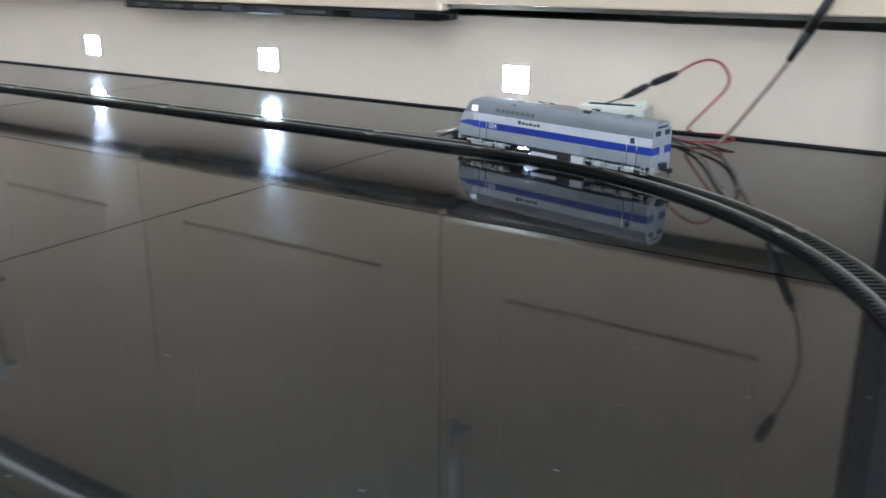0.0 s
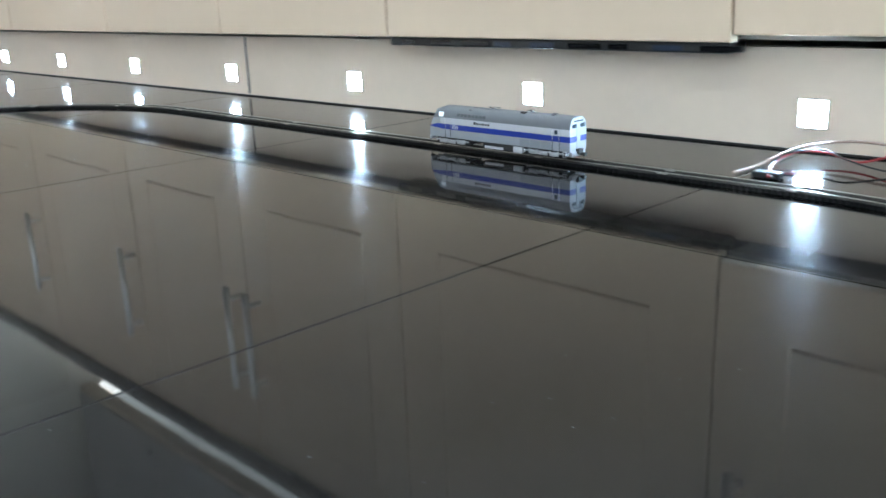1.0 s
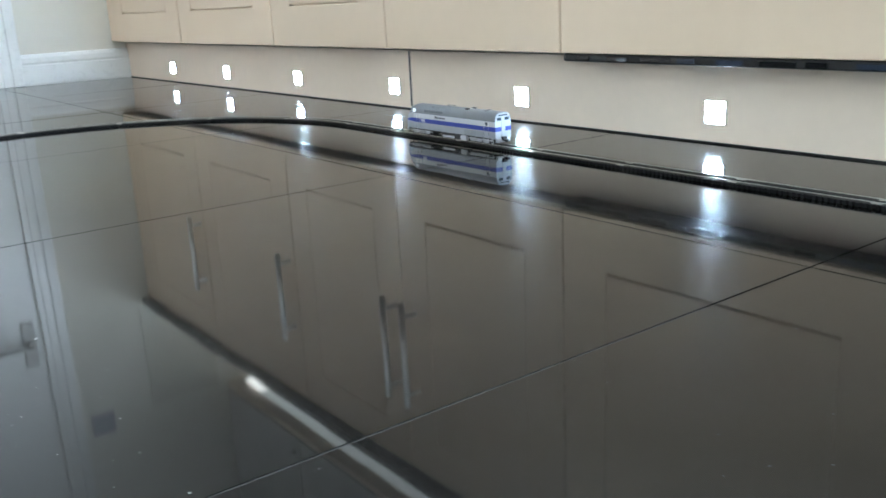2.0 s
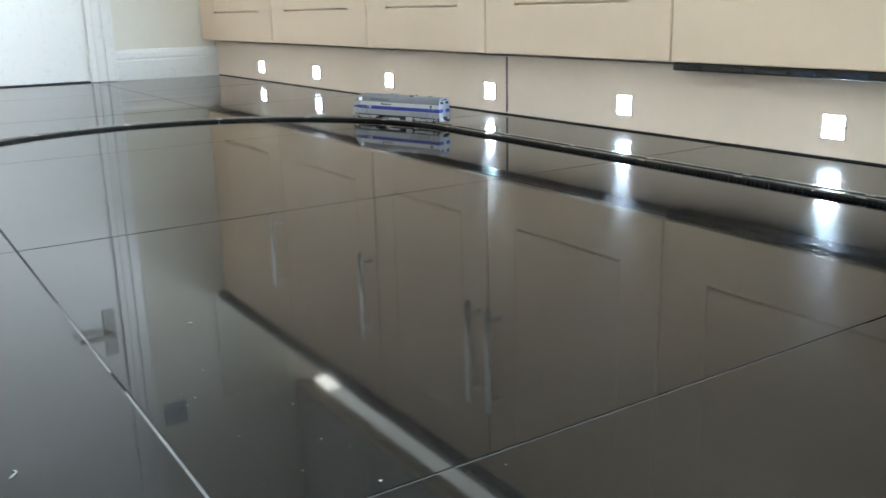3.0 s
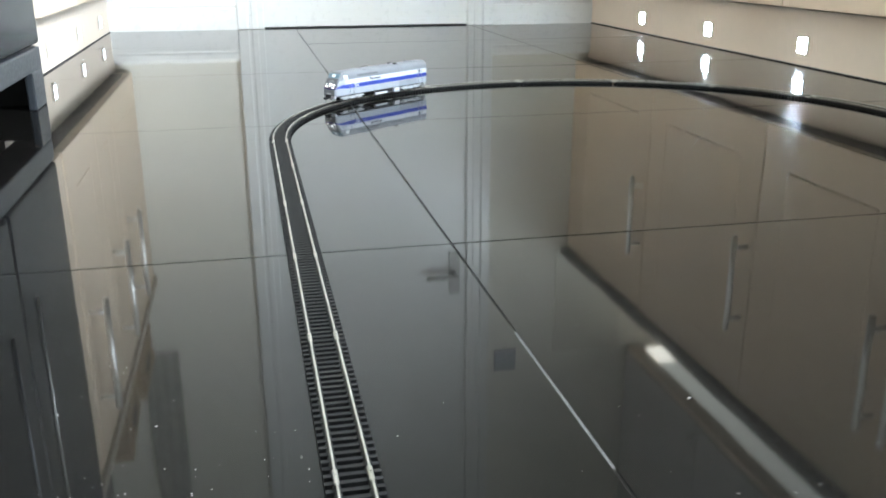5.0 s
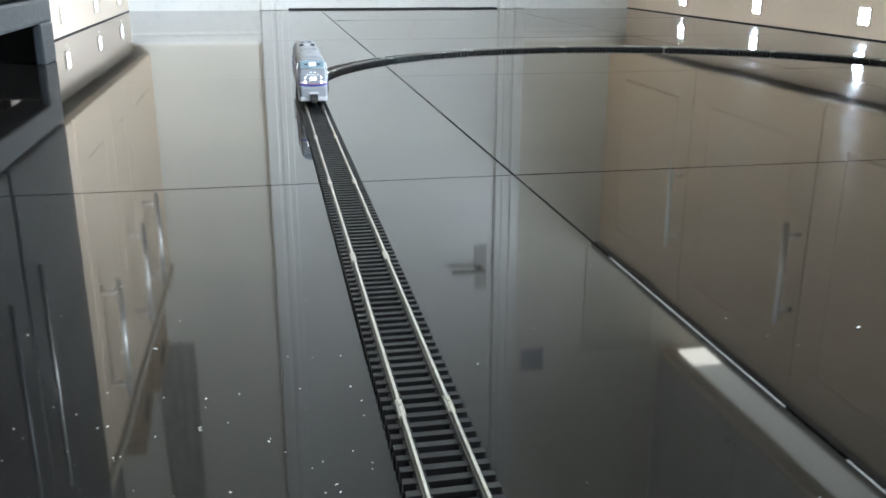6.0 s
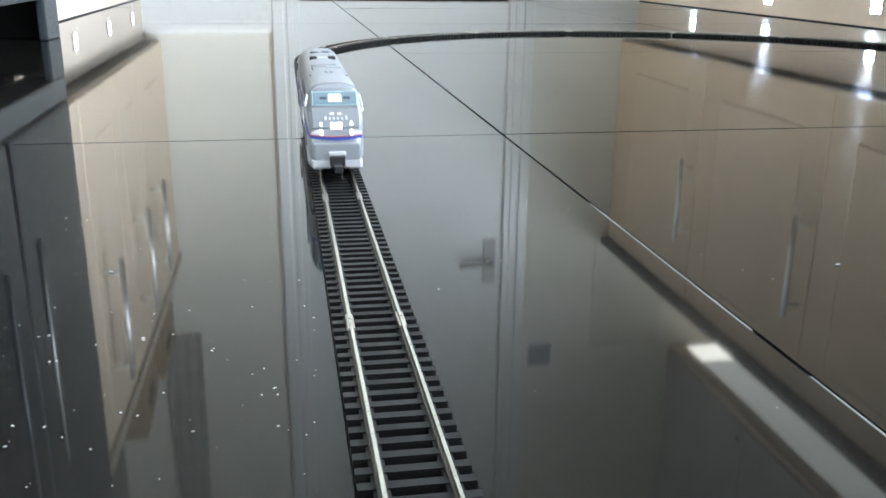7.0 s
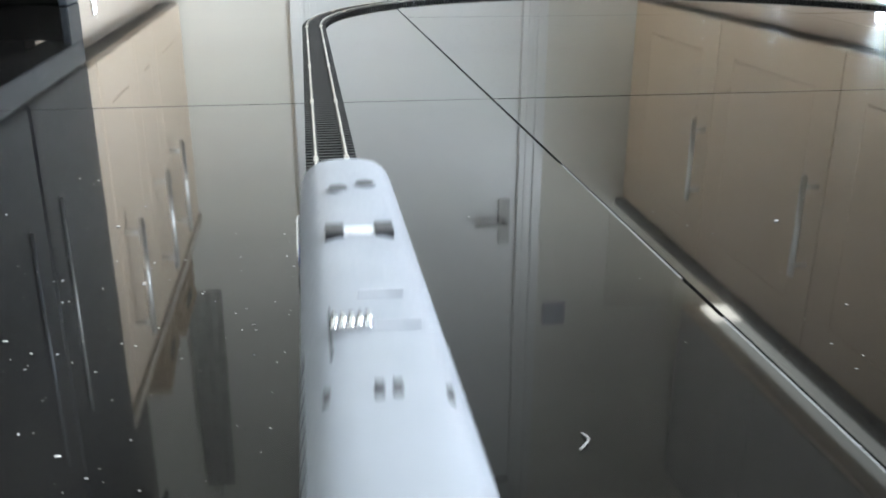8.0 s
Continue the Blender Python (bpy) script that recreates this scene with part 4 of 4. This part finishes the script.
lead("plug_wire", [(-1.151, -0.048, 0.056), (-1.176, -0.048, 0.042), (-1.199, -0.048, 0.033)], 0.0009, WIRE_B, "thin black wire with a moulded plug", [((-1.176, -0.048, 0.042), (-1.148, -0.048, 0.058), 0.0040)])
part("clasp", rod((-1.146, -0.048, 0.059), (-1.148, -0.048, 0.058), 0.0026, 10), CHROME, bpy.data.objects["plug_wire"])
lead("feed_wire", [(-1.200, -0.030, 0.020), (-1.225, -0.045, 0.016), (-1.260, -0.060, 0.006), (-1.300, -0.045, 0.010), (-1.325, -0.070, 0.012), (-1.330, -0.110, 0.006), (-1.318, -0.150, 0.004), (-1.305, -0.178, 0.005)], 0.0013, WIRE_R, "thin red wire running to the track")
lead("feed_wire", [(-1.198, -0.046, 0.010), (-1.220, -0.080, 0.004), (-1.262, -0.085, 0.012), (-1.300, -0.060, 0.016), (-1.330, -0.085, 0.012), (-1.326, -0.130, 0.004), (-1.300, -0.178, 0.004)], 0.0011, WIRE_B, "thin black wire running to the track")
lead("feed_wire", [(-1.204, -0.024, 0.016), (-1.240, -0.030, 0.022), (-1.290, -0.020, 0.020), (-1.330, -0.050, 0.014), (-1.345, -0.115, 0.003), (-1.348, -0.168, 0.003)], 0.0016, WIRE_P, "pale wire lying across the floor to the track")
lead("supply_wire", [(-1.137, -0.045, 0.010), (-1.105, -0.060, 0.004), (-1.075, -0.055, 0.004), (-1.052, -0.046, 0.006), (-1.062, -0.030, 0.008), (-1.090, -0.020, 0.006)], 0.0011, WIRE_R, "red supply wire curling beside the power box")
lead("supply_wire", [(-1.137, -0.050, 0.008), (-1.110, -0.060, 0.004), (-1.080, -0.079, 0.004), (-1.045, -0.118, 0.003), (-1.019, -0.165, 0.003), (-0.998, -0.220, 0.003), (-0.990, -0.252, 0.003)], 0.0014, WIRE_B, "black supply wire running under the track")
lead("supply_wire", [(-1.137, -0.055, 0.006), (-1.105, -0.070, 0.003), (-1.075, -0.105, 0.003), (-1.052, -0.145, 0.003), (-1.037, -0.176, 0.003), (-1.015, -0.225, 0.003), (-1.004, -0.246, 0.003)], 0.0013, WIRE_D, "dull brown wire running under the track")
lead("hanging_wire", [(-1.064, -0.056, 0.003), (-1.051, -0.060, 0.019), (-1.017, -0.060, 0.069), (-0.999, -0.062, 0.098), (-0.969, -0.065, 0.152), (-0.953, -0.065, 0.216), (-0.962, -0.065, 0.262), (-0.980, -0.065, 0.312)], 0.0021, WIRE_P, "pinkish wire hanging with black plugs", [((-1.001, -0.062, 0.094), (-0.966, -0.065, 0.162), 0.0052), ((-0.972, -0.065, 0.288), (-0.985, -0.065, 0.322), 0.0065)])

solid("plug_shoe", box(-1.330, -1.300, -0.165, -0.150, 0.0, 0.0065, 0.002), RUBBER, "black clip where the wires meet the track", "track clip")
solid("lint", tube([(-1.467, -1.106, 0.0007), (-1.463, -1.1055, 0.0012), (-1.459, -1.109, 0.0008)], 0.00024, 6), DUST, "pale scrap of lint on the black floor", "lint")
rnd = random.Random(4)
crumbs = bmesh.new()
for k in range(420):
    x, y = (rnd.uniform(-1.62, -1.38), rnd.uniform(-1.34, -1.18)) if k < 170 else (rnd.uniform(-1.75, -0.95), rnd.uniform(-1.5, -0.95))
    if abs(y - (TRACK_Y - RADIUS)) < 0.020:
        continue
    r = rnd.uniform(0.00012, 0.00042) * (1.9 if rnd.random() < 0.07 else 1)
    bmesh.ops.create_icosphere(crumbs, subdivisions=1, radius=r, matrix=pose(x, y, r * 0.5, 0, 0, rnd.uniform(0, 180)) @ Matrix.Diagonal((rnd.uniform(0.7, 2.2), 1, 0.6, 1)))
solid("dust_specks", crumbs, DUST, "scattered pale dust specks on the black tiles", "dust", kind="stuff")

# ---- floor tiles ----
JOINT = 0.0020
meshes = {}
rnd = random.Random(9)
xs = [WEST] + [-1.942 + 0.601 * k for k in range(-3, 6)] + [EAST]
ys = [SOUTH, -1.633, -1.034, -0.441, 0.158, NORTH]
for x0, x1 in zip(xs, xs[1:]):
    for ya, yb in zip(ys, ys[1:]):
        key = (round(x1 - x0, 3), round(yb - ya, 3))
        if key not in meshes:
            meshes[key] = mesh_of("tile", box(-key[0] / 2 + JOINT / 2, key[0] / 2 - JOINT / 2, -key[1] / 2 + JOINT / 2, key[1] / 2 - JOINT / 2, -0.004, 0.0), TILE)
        o = new("tile", meshes[key])
        o.parent = floor
        # laid by hand: each tile leans by a few hundredths of a degree
        o.matrix_world = pose((x0 + x1) / 2, (ya + yb) / 2, 0, rnd.uniform(-0.03, 0.03), rnd.uniform(-0.03, 0.03), 0)


# worn lengths of joint, filled almost flush with paler grout
for x0, x1, y0, y1, filling, label in (
        (-1.745, -1.572, -1.0347, -1.0333, PALE_GROUT, "pale worn grout"),
        (-1.535, -0.750, -1.0347, -1.0333, PALE_GROUT, "pale worn grout"),
        (-1.3417, -1.3403, -1.030, -0.575, GREY_GROUT, "dusty grey grout"),
        (-1.3417, -1.3403, -1.630, -1.038, GREY_GROUT, "dusty grey grout"),
        (-1.938, -1.345, -0.4417, -0.4403, GREY_GROUT, "dusty grey grout")):
    part("grout_line", box(x0, x1, y0, y1, -0.0021, -0.0004), filling, floor, label)


# ---- what moves ----
def nudge(t):
    """The locomotive does not run quite evenly."""
    marks = [(0.0, -0.003), (0.3, 0.003), (0.8, 0.001), (1.5, 0.0), (3.0, 0.003), (3.6, 0.004), (4.0, 0.007), (4.5, 0.005), (5.0, 0.003), (5.4, 0.003), (6.5, 0.011), (7.0, 0.015), (7.4, 0.018), (8.01, 0.018)]
    for (a, u), (b, v) in zip(marks, marks[1:]):
        if a <= t <= b:
            return u + (v - u) * (t - a) / (b - a)


def motions():
    rows = []
    for k in range(33):
        t = k * 0.25
        s = 0.369 + 0.4585 * (t - 1.0) + nudge(t)
        x0, y0, _ = along(s - 0.0745)
        x1, y1, _ = along(s + 0.0745)
        rows.append((t, pose((x0 + x1) / 2, (y0 + y1) / 2, 0.0, 0, 0, math.degrees(math.atan2(y1 - y0, x1 - x0)))))
    walk(loco, rows)


motions()
